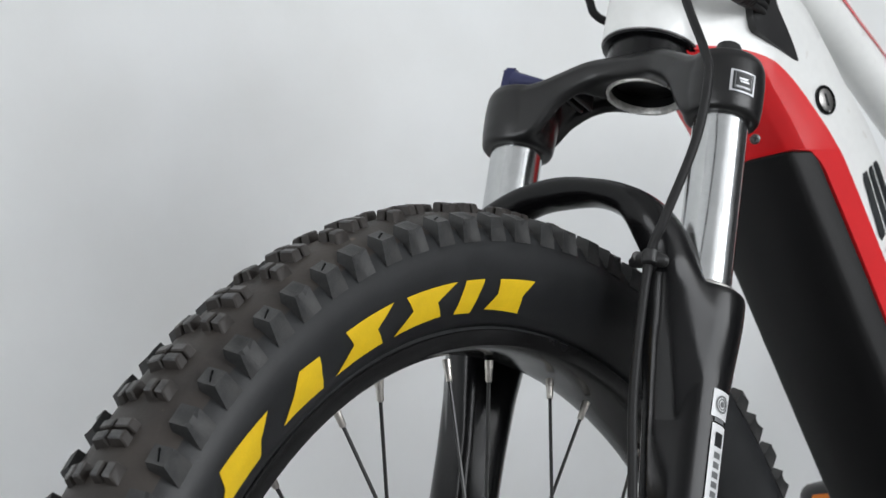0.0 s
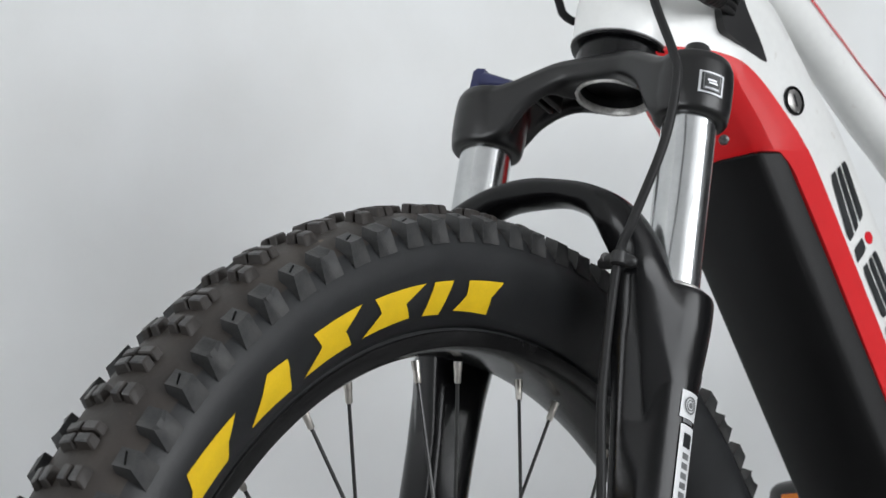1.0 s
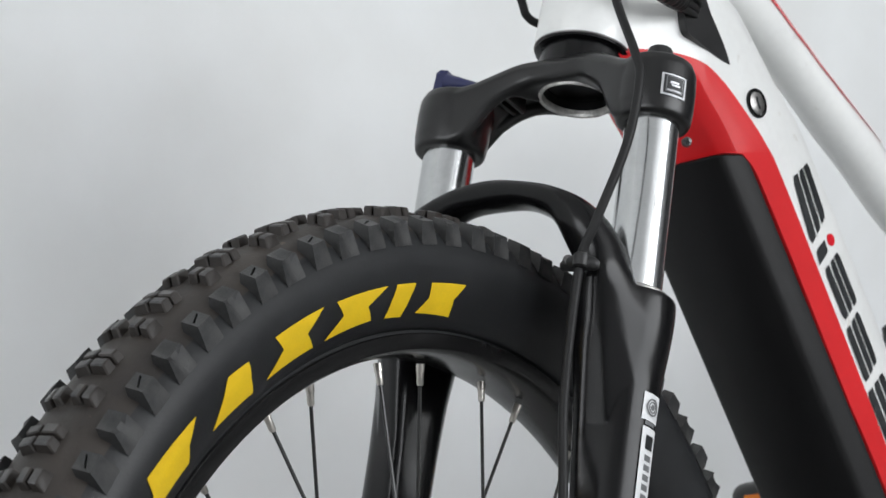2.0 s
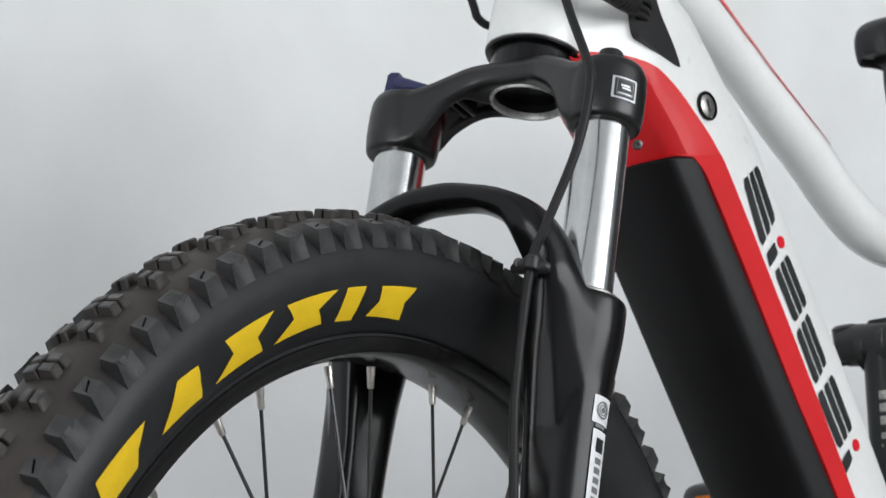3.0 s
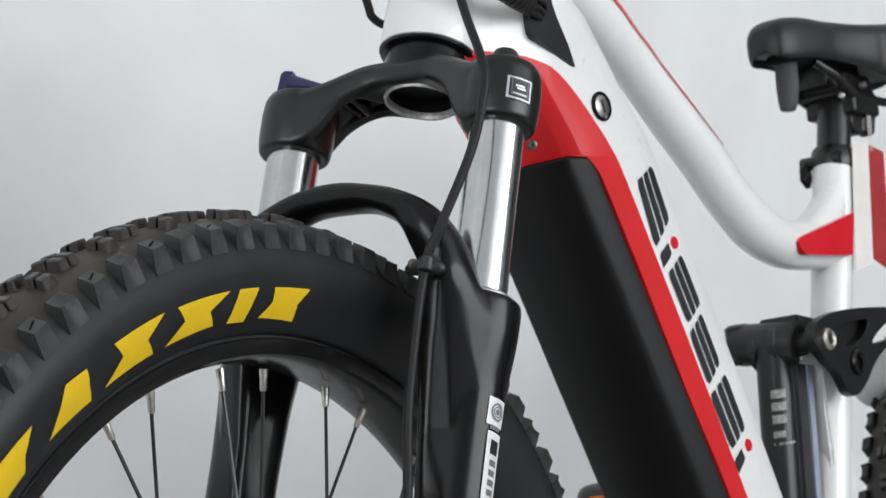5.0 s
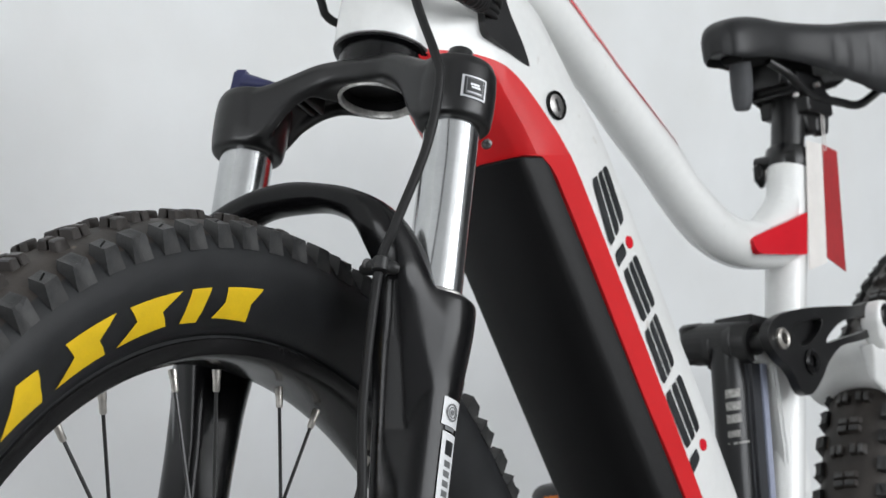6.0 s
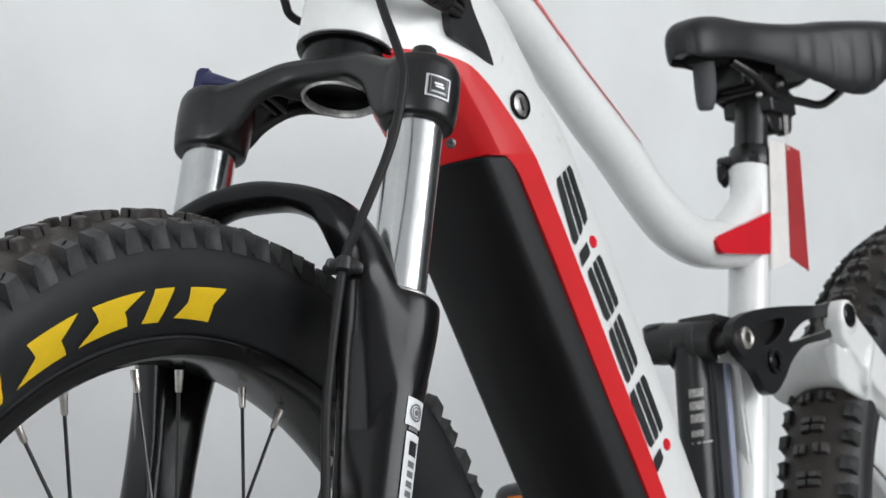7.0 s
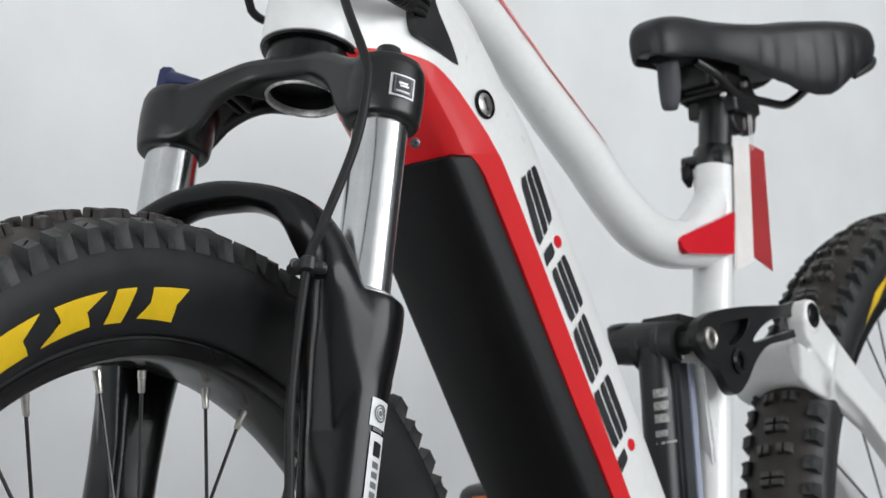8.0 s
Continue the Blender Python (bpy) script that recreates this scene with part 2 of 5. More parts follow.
def wall_with_window(name, wname, along, lo, hi, at, a0, a1, z0, z1):
    """A wall with one window opening through it, and the window's frame."""
    bm = bmesh.new()
    for u0, u1, v0, v1 in ((lo, a0, 0, TOP), (a1, hi, 0, TOP), (a0, a1, 0, z0), (a0, a1, z1, TOP)):
        if along == "x":
            block(bm, pose((u0 + u1) / 2, at - 0.1, (v0 + v1) / 2), u1 - u0, 0.2, v1 - v0)
        else:
            block(bm, pose(at - 0.1, (u0 + u1) / 2, (v0 + v1) / 2), 0.2, u1 - u0, v1 - v0)
    tagged(part(name, bm, PLASTER_DIM, None), "unseen plain grey painted wall with a wide window opening", "wall", kind="structure")
    bm = bmesh.new()
    n = 3
    cuts = [a0 + (a1 - a0) * i / n for i in range(n + 1)]
    for c in cuts:
        c = min(max(c, a0 + 0.025), a1 - 0.025)
        block(bm, pose(c, at - 0.15, (z0 + z1) / 2) if along == "x" else pose(at - 0.15, c, (z0 + z1) / 2),
              0.05, 0.05, z1 - z0)
    for z in (z0 + 0.025, z1 - 0.025):
        block(bm, pose((a0 + a1) / 2, at - 0.15, z) if along == "x" else pose(at - 0.15, (a0 + a1) / 2, z),
              a1 - a0 if along == "x" else 0.044, 0.044 if along == "x" else a1 - a0, 0.05)
    tagged(part(wname, bm, FRAME_PAINT, None), "unseen white painted window frame in the wall opening", "window", kind="structure")


wall_with_window("wall_south", "window_1", "x", X0, X1, Y0, -0.4, 2.9, 1.09, 2.65)
# unseen wall whose window is made up to hold the west light
wall_with_window("wall_west", "window_2", "y", Y0, Y1, X0, -1.5, 0.3, 1.09, 2.65)

# ---- the bicycle ----
LEAN, STEER, RAKE = 8.6, radians(-10.975), radians(22.366)
R, TRAIL, BASE = 0.362, 0.0412, 1.0747
bicycle = new("bicycle")
bicycle.matrix_basis = pose(0, 0, 0, -LEAN)
tagged(bicycle, "white and red mountain bicycle with black fork beside the wall", "bicycle")

# the steered end: x back, y to the bike's right, z up the steering axis, from the front axle
_xp, _z = Vector((math.cos(RAKE), 0, -math.sin(RAKE))), Vector((math.sin(RAKE), 0, math.cos(RAKE)))
_y = Vector((0, 1, 0))
_fx = math.cos(STEER) * _xp - math.sin(STEER) * _y
_fy = math.sin(STEER) * _xp + math.cos(STEER) * _y
_o = Vector((0, 0, R)) + TRAIL * _xp - TRAIL * _fx
FORK = Matrix(((_fx.x, _fy.x, _z.x, _o.x), (_fx.y, _fy.y, _z.y, _o.y), (_fx.z, _fy.z, _z.z, _o.z), (0, 0, 0, 1)))
REAR = pose(BASE, 0, R)
# the front wheel sits a touch off the fork's middle
WHEEL = FORK @ pose(0.0098, 0.0031, 0.0039, -0.07, 0, -1.16)

# ---- wheels ----
CASING = [(0.2910, 0.0150), (0.2934, 0.0150), (0.2938, 0.0172), (0.2948, 0.0192), (0.2985, 0.0226), (0.3060, 0.0273), (0.3145, 0.0310), (0.3240, 0.0332),
          (0.3310, 0.0332), (0.3380, 0.0312), (0.3442, 0.0270), (0.3502, 0.0205), (0.3538, 0.0130), (0.3553, 0.0060), (0.3557, 0.0)]


def casing_y(r):
    rs, ys = [p[0] for p in CASING], [p[1] for p in CASING]
    return float(np.interp(r, rs, ys))


def around(a):
    """Frame at angle a (degrees from the front, over the top): x along the turn, y across, z outward."""
    c, s = math.cos(radians(a)), math.sin(radians(a))
    return Matrix(((s, 0, -c, 0), (0, 1, 0, 0), (c, 0, s, 0), (0, 0, 0, 1)))


def knob_side(bm, m, side, half, slit):
    """Shoulder knob: section in (radius, width), extruded along the turn, with a slit or a notch."""
    inner_b, inner_t, outer_t, outer_b = (0.3430, 0.0218), (0.3530, 0.0236), (0.3492, 0.0317), (0.3366, 0.0321)
    n = 5
    xs = [-half * 1.06, -half * 0.80, -half * 0.55, half * 0.55, half * 0.80, half * 1.06] if slit else [-half * 1.05, -half * 0.82, -half * 0.3, half * 0.3, half * 0.82, half * 1.05]
    rows = []
    for i, x in enumerate(xs):
        low = i in (0, n)
        k = 0.0 if low else 1.0
        it = (inner_b[0] + (inner_t[0] - inner_b[0]) * k, inner_b[1] + (inner_t[1] - inner_b[1]) * k)
        ot = (outer_b[0] + (outer_t[0] - outer_b[0]) * (k if k else 0.12), outer_b[1] + (outer_t[1] - outer_b[1]) * k)
        m1, m2 = ((0.57, 0.69) if i < 3 else (0.28, 0.40)) if slit else (0.20, 0.80)
        mid1 = tuple(a * (1 - m1) + b * m1 for a, b in zip(it, ot))
        mid2 = tuple(a * (1 - m2) + b * m2 for a, b in zip(it, ot))
        if not slit and i in (2, 3):
            mid2 = (mid2[0] - 0.0012, mid2[1])
            ot = (ot[0] - 0.0030, ot[1] - 0.0012)
        rows.append([(x, side * y, r) for r, y in (inner_b, it, mid1, mid2, ot, outer_b, (0.3364, 0.0275))])
    vs = [[bm.verts.new(m @ Vector(p)) for p in row] for row in rows]
    for i in range(n):
        for j in range(6):
            bm.faces.new((vs[i][j], vs[i + 1][j], vs[i + 1][j + 1], vs[i][j + 1]))
    if slit:
        # a short cut in the top of the knob
        for j in (2,):
            quad = [vs[2][j], vs[3][j], vs[3][j + 1], vs[2][j + 1]]
            f = [f for f in bm.faces if set(f.verts) == set(quad)]
            if f:
                res = bmesh.ops.extrude_discrete_faces(bm, faces=f)
                down = m.to_3x3() @ Vector((0, -side * 0.0010, -0.0022))
                for v in res["faces"][0].verts:
                    v.co += down
    return bm


def knob_centre(bm, m, y, wide, long, split):
    """Centre knob: a ramped block cut in two by a sipe, along or across the turn."""
    base = 0.3495

    def top(across):
        return 0.3607 - 0.0024 * (abs(y + across) / 0.0142) ** 2

    gap = 0.0013
    if split == "across":
        pieces = [(-long / 2, -gap / 2, -wide / 2, wide / 2), (gap / 2, long / 2, -wide / 2, wide / 2)]
    else:
        pieces = [(-long / 2, long / 2, -wide / 2, -gap / 2), (-long / 2, long / 2, gap / 2, wide / 2)]
    flare = 0.0014
    for x0, x1, w0, w1 in pieces:
        fx0, fx1 = (flare * 1.6 if x0 < -gap else 0), (flare if x1 > gap else 0)
        fw0, fw1 = (flare if w0 < -gap else 0), (flare if w1 > gap else 0)
        pts = [(x0 - fx0, w0 - fw0, base), (x1 + fx1, w0 - fw0, base), (x1 + fx1, w1 + fw1, base), (x0 - fx0, w1 + fw1, base),
               (x0, w0, top(w0)), (x1, w0, top(w0) - 0.0003), (x1, w1, top(w1) - 0.0003), (x0, w1, top(w1))]
        vs = [bm.verts.new(m @ Vector((px, y + py, pz))) for px, py, pz in pts]
        for f in ((3, 2, 1, 0), (4, 5, 6, 7), (0, 1, 5, 4), (1, 2, 6, 5), (2, 3, 7, 6), (3, 0, 4, 7)):
            bm.faces.new([vs[i] for i in f])
    return bm


COUNT = 47
PITCH = 360 / COUNT
KINDS = [  # name of the kind, angle in the pitch, builder
    ("slit_near", 21.9, lambda bm, m: knob_side(bm, m, -1, 0.0062, True)),
    ("notch_near", 25.6, lambda bm, m: knob_side(bm, m, -1, 0.0070, False)),
    ("slit_far", 21.9, lambda bm, m: knob_side(bm, m, 1, 0.0062, True)),
    ("notch_far", 25.6, lambda bm, m: knob_side(bm, m, 1, 0.0070, False)),
    ("pair_near", 23.4, lambda bm, m: knob_centre(bm, m, -0.0050, 0.0082, 0.0120, "across")),
    ("pair_far", 23.4, lambda bm, m: knob_centre(bm, m, 0.0050, 0.0082, 0.0120, "across")),
    ("wide_near", 19.9, lambda bm, m: knob_centre(bm, m, -0.0088, 0.0108, 0.0080, "along")),
    ("wide_far", 19.9, lambda bm, m: knob_centre(bm, m, 0.0088, 0.0108, 0.0080, "along")),
]
KNOB_MESH = {}


def tyre(name, m, first, last, label):
    """Tyre: the casing, one object a knob between the angles first and last, the rest of the tread joined."""
    bm = bmesh.new()
    profile = [(r, -y) for r, y in CASING] + [(r, y) for r, y in reversed(CASING[:-1])]
    profile += [(0.2900, 0.0125), (0.2900, -0.0125)]
    spin(bm, profile, 160, "y", close=True)
    ob = part(name, bm, RUBBER, bicycle, label, m)
    ob.data.materials.append(TREAD)
    for p in ob.data.polygons:
        c = p.center
        if math.hypot(c.x, c.z) > 0.3445:
            p.material_index = 1
    rest = bmesh.new()
    for kind, offset, make in KINDS:
        if kind not in KNOB_MESH:
            bm = bmesh.new()
            make(bm, Matrix())
            bmesh.ops.recalc_face_normals(bm, faces=bm.faces)
            sharp = [e for e in bm.edges if len(e.link_faces) == 2 and e.calc_face_angle(0) > 0.45]
            bmesh.ops.bevel(bm, geom=sharp, offset=0.0007, segments=1, affect="EDGES", clamp_overlap=True)
            bmesh.ops.recalc_face_normals(bm, faces=bm.faces)
            me = bpy.data.meshes.new("tread_knob")
            bm.to_mesh(me)
            bm.free()
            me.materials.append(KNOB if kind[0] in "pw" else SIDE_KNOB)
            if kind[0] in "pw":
                # brown dusty flanks, worn tops; flank shade is put into the colour too
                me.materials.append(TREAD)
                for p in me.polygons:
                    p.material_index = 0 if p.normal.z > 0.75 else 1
            for p in me.polygons:
                p.use_smooth = True
            me.set_sharp_from_angle(angle=radians(34))
            KNOB_MESH[kind] = me
        for i in range(COUNT):
            a = (offset + i * PITCH) % 360
            if first <= a <= last:
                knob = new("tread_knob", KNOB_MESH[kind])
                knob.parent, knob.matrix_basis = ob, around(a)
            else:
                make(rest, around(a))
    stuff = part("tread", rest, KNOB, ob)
    tagged(stuff, kind="stuff")
    return ob


def printed_mark(parent, corners, name="yellow_mark", waist=1.0):
    """Plain slanted mark on the near sidewall; corners (angle, radius): foot start, foot end, head end, head start."""
    bm = bmesh.new()
    n = 8
    grid = []
    for i in range(n + 1):
        v = i / n
        row = []
        squeeze = 1 - (1 - waist) * (1 - abs(2 * v - 1))
        for j in range(n + 1):
            u = 0.5 + (j / n - 0.5) * squeeze
            a = (corners[0][0] * (1 - u) + corners[1][0] * u) * (1 - v) + (corners[3][0] * (1 - u) + corners[2][0] * u) * v
            r = (corners[0][1] * (1 - u) + corners[1][1] * u) * (1 - v) + (corners[3][1] * (1 - u) + corners[2][1] * u) * v
            row.append(bm.verts.new((-r * math.cos(radians(a)), -casing_y(r) - 0.0005, r * math.sin(radians(a)))))
        grid.append(row)
    for i in range(n):
        for j in range(n):
            bm.faces.new((grid[i][j], grid[i][j + 1], grid[i + 1][j + 1], grid[i + 1][j]))
    return part(name, bm, YELLOW, parent)


front_tyre = tyre("front_tyre", WHEEL @ Matrix.Scale(1.009, 4), 0, 172, "black knobbly rubber tyre with dusty tread and yellow marks")
MARKS = [  # foot start, foot end, head end, head start, waist
    ((22.4, 0.3060), (29.4, 0.3041), (31.7, 0.3204), (24.2, 0.3236), 0.82),
    ((33.4, 0.3045), (40.0, 0.3019), (39.7, 0.3192), (36.7, 0.3212), 0.94),
    ((42.1, 0.3021), (49.6, 0.3017), (51.0, 0.3192), (43.7, 0.3198), 0.50),
    ((51.4, 0.3015), (58.9, 0.3021), (60.8, 0.3176), (52.9, 0.3184), 0.50),
    ((61.1, 0.3013), (63.9, 0.3005), (65.2, 0.3170), (62.2, 0.3174), 1.0),
    ((66.2, 0.3017), (72.2, 0.2997), (73.4, 0.3166), (67.7, 0.3166), 0.72),
]
for a, b, c, d, w in MARKS:
    printed_mark(front_tyre, (a, b, c, d), waist=w)


def wheel(name, m, label):
    """Rim with its spokes, nipples and hub."""
    bm = bmesh.new()
    c = 0.0034 if name == "front_rim" else 0.0
    half = [(0.2944, 0.0202), (0.2938, 0.0208), (0.2868, 0.0207), (0.2858, 0.0203), (0.2850, 0.0190), (0.2838, 0.0165), (0.2828, 0.0110), (0.2823, 0.0050)]
    spin(bm, [(r, c - h) for r, h in half] + [(r, c + h) for r, h in reversed(half)] + [(0.2944, c + 0.0170), (0.2890, c + 0.0150), (0.2890, c - 0.0150), (0.2944, c - 0.0170)], 160, "y", close=True)
    rim = part(name, bm, BLACK_RIM, bicycle, label, m, angle=24)
    bm = bmesh.new()
    spin(bm, [(0.006, -0.055), (0.012, -0.055), (0.014, -0.045), (0.016, -0.040), (0.031, -0.038), (0.031, -0.034), (0.017, -0.030), (0.017, 0.030),
              (0.031, 0.034), (0.031, 0.038), (0.016, 0.040), (0.014, 0.045), (0.012, 0.055), (0.006, 0.055)], 32, "y", close=True)
    part("hub", bm, BLACK_SATIN, rim)
    rim_r, hub_r = 0.2790, 0.029
    for i in range(36):
        near = i % 2 == 0
        side = -1 if near else 1
        a = (46.5 if near else 54.4) + 20.0 * (i // 2)
        odd = (i // 2) % 2
        lead = (-88 if odd else 2) if near else (92 if odd else -76)
        at = lambda r, ang, y: Vector((-r * math.cos(radians(ang)), y, r * math.sin(radians(ang))))
        top = at(rim_r, a, c)
        hub = at(hub_r, a + lead, c + side * 0.034)
        way = (hub - top).normalized()
        bm = bmesh.new()
        tube(bm, [top + way * 0.009, hub], 0.0010, 8)
        part("spoke", bm, SPOKE, rim)
        bm = bmesh.new()
        tube(bm, [top - way * 0.001, top + way * 0.0035, top + way * 0.0038, top + way * 0.0100, top + way * 0.0110], [0.0024, 0.0023, 0.0020, 0.0019, 0.0014], 12)
        part("nipple", bm, NICKEL, rim)
    return rim


front_rim = wheel("front_rim", WHEEL, "black anodised rim with black spokes and silver nipples")

# ---- suspension fork ----
WS, VS = 0.0157, 0.0721


def fork_part(name, bm, mat, label="", parent=None, **k):
    return part(name, bm, mat, parent or bicycle, label, None if parent else FORK, **k)


for side in (-1, 1):
    bm = bmesh.new()
    tube(bm, [(WS, side * VS, 0.10), (WS, side * VS, 0.470)], 0.0163, 48)
    fork_part("stanchion", bm, CHROME, "bright chrome fork stanchion tube")

# arch that joins the lower legs over the tyre, flowing down into both legs
def blunt(v, k):
    return math.copysign(abs(v) ** k, v)


HALF_ARCH = [  # outer edge (y, z), inner edge (y, z), depth centre x, half depth
    (0.0000, 0.3965, 0.0000, 0.3820, -0.027, 0.012), (0.0200, 0.3955, 0.0180, 0.3810, -0.027, 0.012), (0.0400, 0.3905, 0.0310, 0.3765, -0.026, 0.013),
    (0.0595, 0.3815, 0.0405, 0.3700, -0.023, 0.015), (0.0715, 0.3695, 0.0475, 0.3575, -0.018, 0.018), (0.0792, 0.3530, 0.0528, 0.3440, -0.011, 0.0180),
    (0.0800, 0.3370, 0.0540, 0.3310, -0.0100, 0.0170), (0.0725, 0.3200, 0.0540, 0.3200, -0.0105, 0.0105), (0.0690, 0.3000, 0.0530, 0.3000, -0.0070, 0.0080)]
bm = bmesh.new()
rings = []
path = [(-1, h) for h in reversed(HALF_ARCH)] + [(1, h) for h in HALF_ARCH[1:]]
for sgn, (oy, oz, iy, iz, cx, hx) in path:
    if sgn > 0 or oy < 0.01:
        oz += 0.0022 * max(0.0, 1 - oy / 0.085) ** 0.5
    mid = Vector((cx, sgn * (oy + iy) / 2, (oz + iz) / 2))
    arm = Vector((0, sgn * (oy - iy) / 2, (oz - iz) / 2))
    k = float(np.interp(oz, [0.285, 0.34], [1.0, 0.80]))
    rings.append([mid + Vector((hx * blunt(math.cos(a), k), 0, 0)) + arm * blunt(math.sin(a), k)
                  for a in np.linspace(0, 2 * math.pi, 28, endpoint=False).tolist()])
loft(bm, list(zip(*[curve(c, 5) for c in zip(*rings)])))

# lower legs: a round leg, flared at the seal, with a web running forward from it, in one skin
LEG = [  # height, radius, web's front x, web's half breadth, web's middle y
    (-0.020, 0.0190, -0.0030, 0.0055, 0.0650), (0.100, 0.0196, -0.0035, 0.0055, 0.0640), (0.200, 0.0200, -0.0045, 0.0055, 0.0630), (0.250, 0.0204, -0.0098, 0.0058, 0.0622),
    (0.285, 0.0218, -0.0142, 0.0060, 0.0622), (0.303, 0.0238, -0.0182, 0.0062, 0.0625), (0.316, 0.0250, -0.0224, 0.0066, 0.0630), (0.325, 0.0254, -0.0230, 0.0070, 0.0635),
    (0.3325, 0.0253, -0.0228, 0.0080, 0.0640), (0.3355, 0.0248, -0.0228, 0.0100, 0.0645), (0.3365, 0.0222, -0.0228, 0.0100, 0.0645)]
heights = [h[0] for h in LEG]


def leg_ring(side, z):
    """Outline round the leg's circle and the web's rounded nose, by angle from the leg's middle."""
    r, front, nose, my = [float(np.mean([np.interp(z + k * 0.0025, heights, [h[i] for h in LEG]) for k in (-2, -1, 0, 1, 2)])) if 0.0 < z < 0.325
                          else float(np.interp(z, heights, [h[i] for h in LEG])) for i in (1, 2, 3, 4)]
    out = []
    for a in np.linspace(0, 2 * math.pi, 72, endpoint=False).tolist():
        v = Vector((math.cos(a), math.sin(a)))
        best = r
        # tangent strips between the two rounds, taken as a run of circles
        for k in range(1, 13):
            u = k / 12
            c = Vector((WS, VS)) * (1 - u) + Vector((front + nose, my)) * u - Vector((WS, VS))
            q = r * (1 - u) + nose * u
            along = c.dot(v)
            off = c.length_squared - along * along
            if off < q * q:
                best = max(best, along + math.sqrt(q * q - off))
        out.append(Vector((WS + best * v.x, side * (VS + best * v.y), z)))
    return out


for side in (-1, 1):
    steps = [-0.02, 0.05, 0.10, 0.15, 0.19] + np.arange(0.20, 0.3325, 0.004).tolist() + [0.3325, 0.3355, 0.3365]
    loft(bm, [leg_ring(side, z) for z in steps])
# flat web that fills the corner between arch and leg
for side, row in ((-1, 3), (1, -4)):
    fill = list(rings[row])
    fill += [p for z, back in ((0.255, -0.004), (0.280, 0.002), (0.300, 0.003), (0.318, 0.001), (0.3325, -0.005)) for p in leg_ring(side, z) if p.x < back]
    verts = [bm.verts.new(p) for p in fill]
    hull = bmesh.ops.convex_hull(bm, input=verts)
    bmesh.ops.delete(bm, geom=[g for g in hull["geom_interior"] if isinstance(g, bmesh.types.BMVert)], context="VERTS")
near_leg = fork_part("fork_casting", bm, BLACK_GLOSS, "gloss black cast fork lower with an arch over the tyre")
cast = near_leg.modifiers.new("cast", "REMESH")
cast.mode, cast.voxel_size, cast.use_smooth_shade = "VOXEL", 0.0010, True
ease = near_leg.modifiers.new("ease", "SMOOTH")
ease.factor, ease.iterations = 0.5, 9
# bake the casting, then ease the web where the arch runs into the legs
skin = bpy.data.meshes.new_from_object(near_leg.evaluated_get(bpy.context.evaluated_depsgraph_get()))
near_leg.modifiers.clear()
near_leg.data = skin
co = np.empty(len(skin.vertices) * 3)
skin.vertices.foreach_get("co", co)
co = co.reshape(-1, 3)
ends = np.empty(len(skin.edges) * 2, dtype=np.int64)
skin.edges.foreach_get("vertices", ends)
one, two = ends.reshape(-1, 2).T
count = np.bincount(one, minlength=len(co)) + np.bincount(two, minlength=len(co))
inside = np.clip((co[:, 2] - 0.300) / 0.015, 0, 1) * np.clip((0.385 - co[:, 2]) / 0.02, 0, 1) * np.clip((-0.002 - co[:, 0]) / 0.008, 0, 1)
for _ in range(60):
    mean = np.stack([np.bincount(one, co[two, k], len(co)) + np.bincount(two, co[one, k], len(co)) for k in range(3)], 1) / np.maximum(count, 1)[:, None]
    co += (mean - co) * (0.5 * inside)[:, None]
skin.vertices.foreach_set("co", co.ravel())
skin.update()
for side in (-1, 1):
    bm = bmesh.new()
    spin(bm, [(0.0162, 0.3352), (0.0204, 0.3358), (0.0208, 0.3374), (0.0204, 0.3386), (0.0186, 0.3390), (0.0182, 0.3400), (0.0162, 0.3406)], 40, "z", (WS, side * VS, 0))
    fork_part("dust_seal", bm, STEEL if side < 0 else BLACK_SATIN, "thin metal seal ring", near_leg)

def soft(y, xs, ys, reach=0.005):
    """Even-sided profile value at y, rounded off over a short reach."""
    return float(np.mean([np.interp(abs(y + k * reach / 4), xs, ys) for k in range(-4, 5)]))


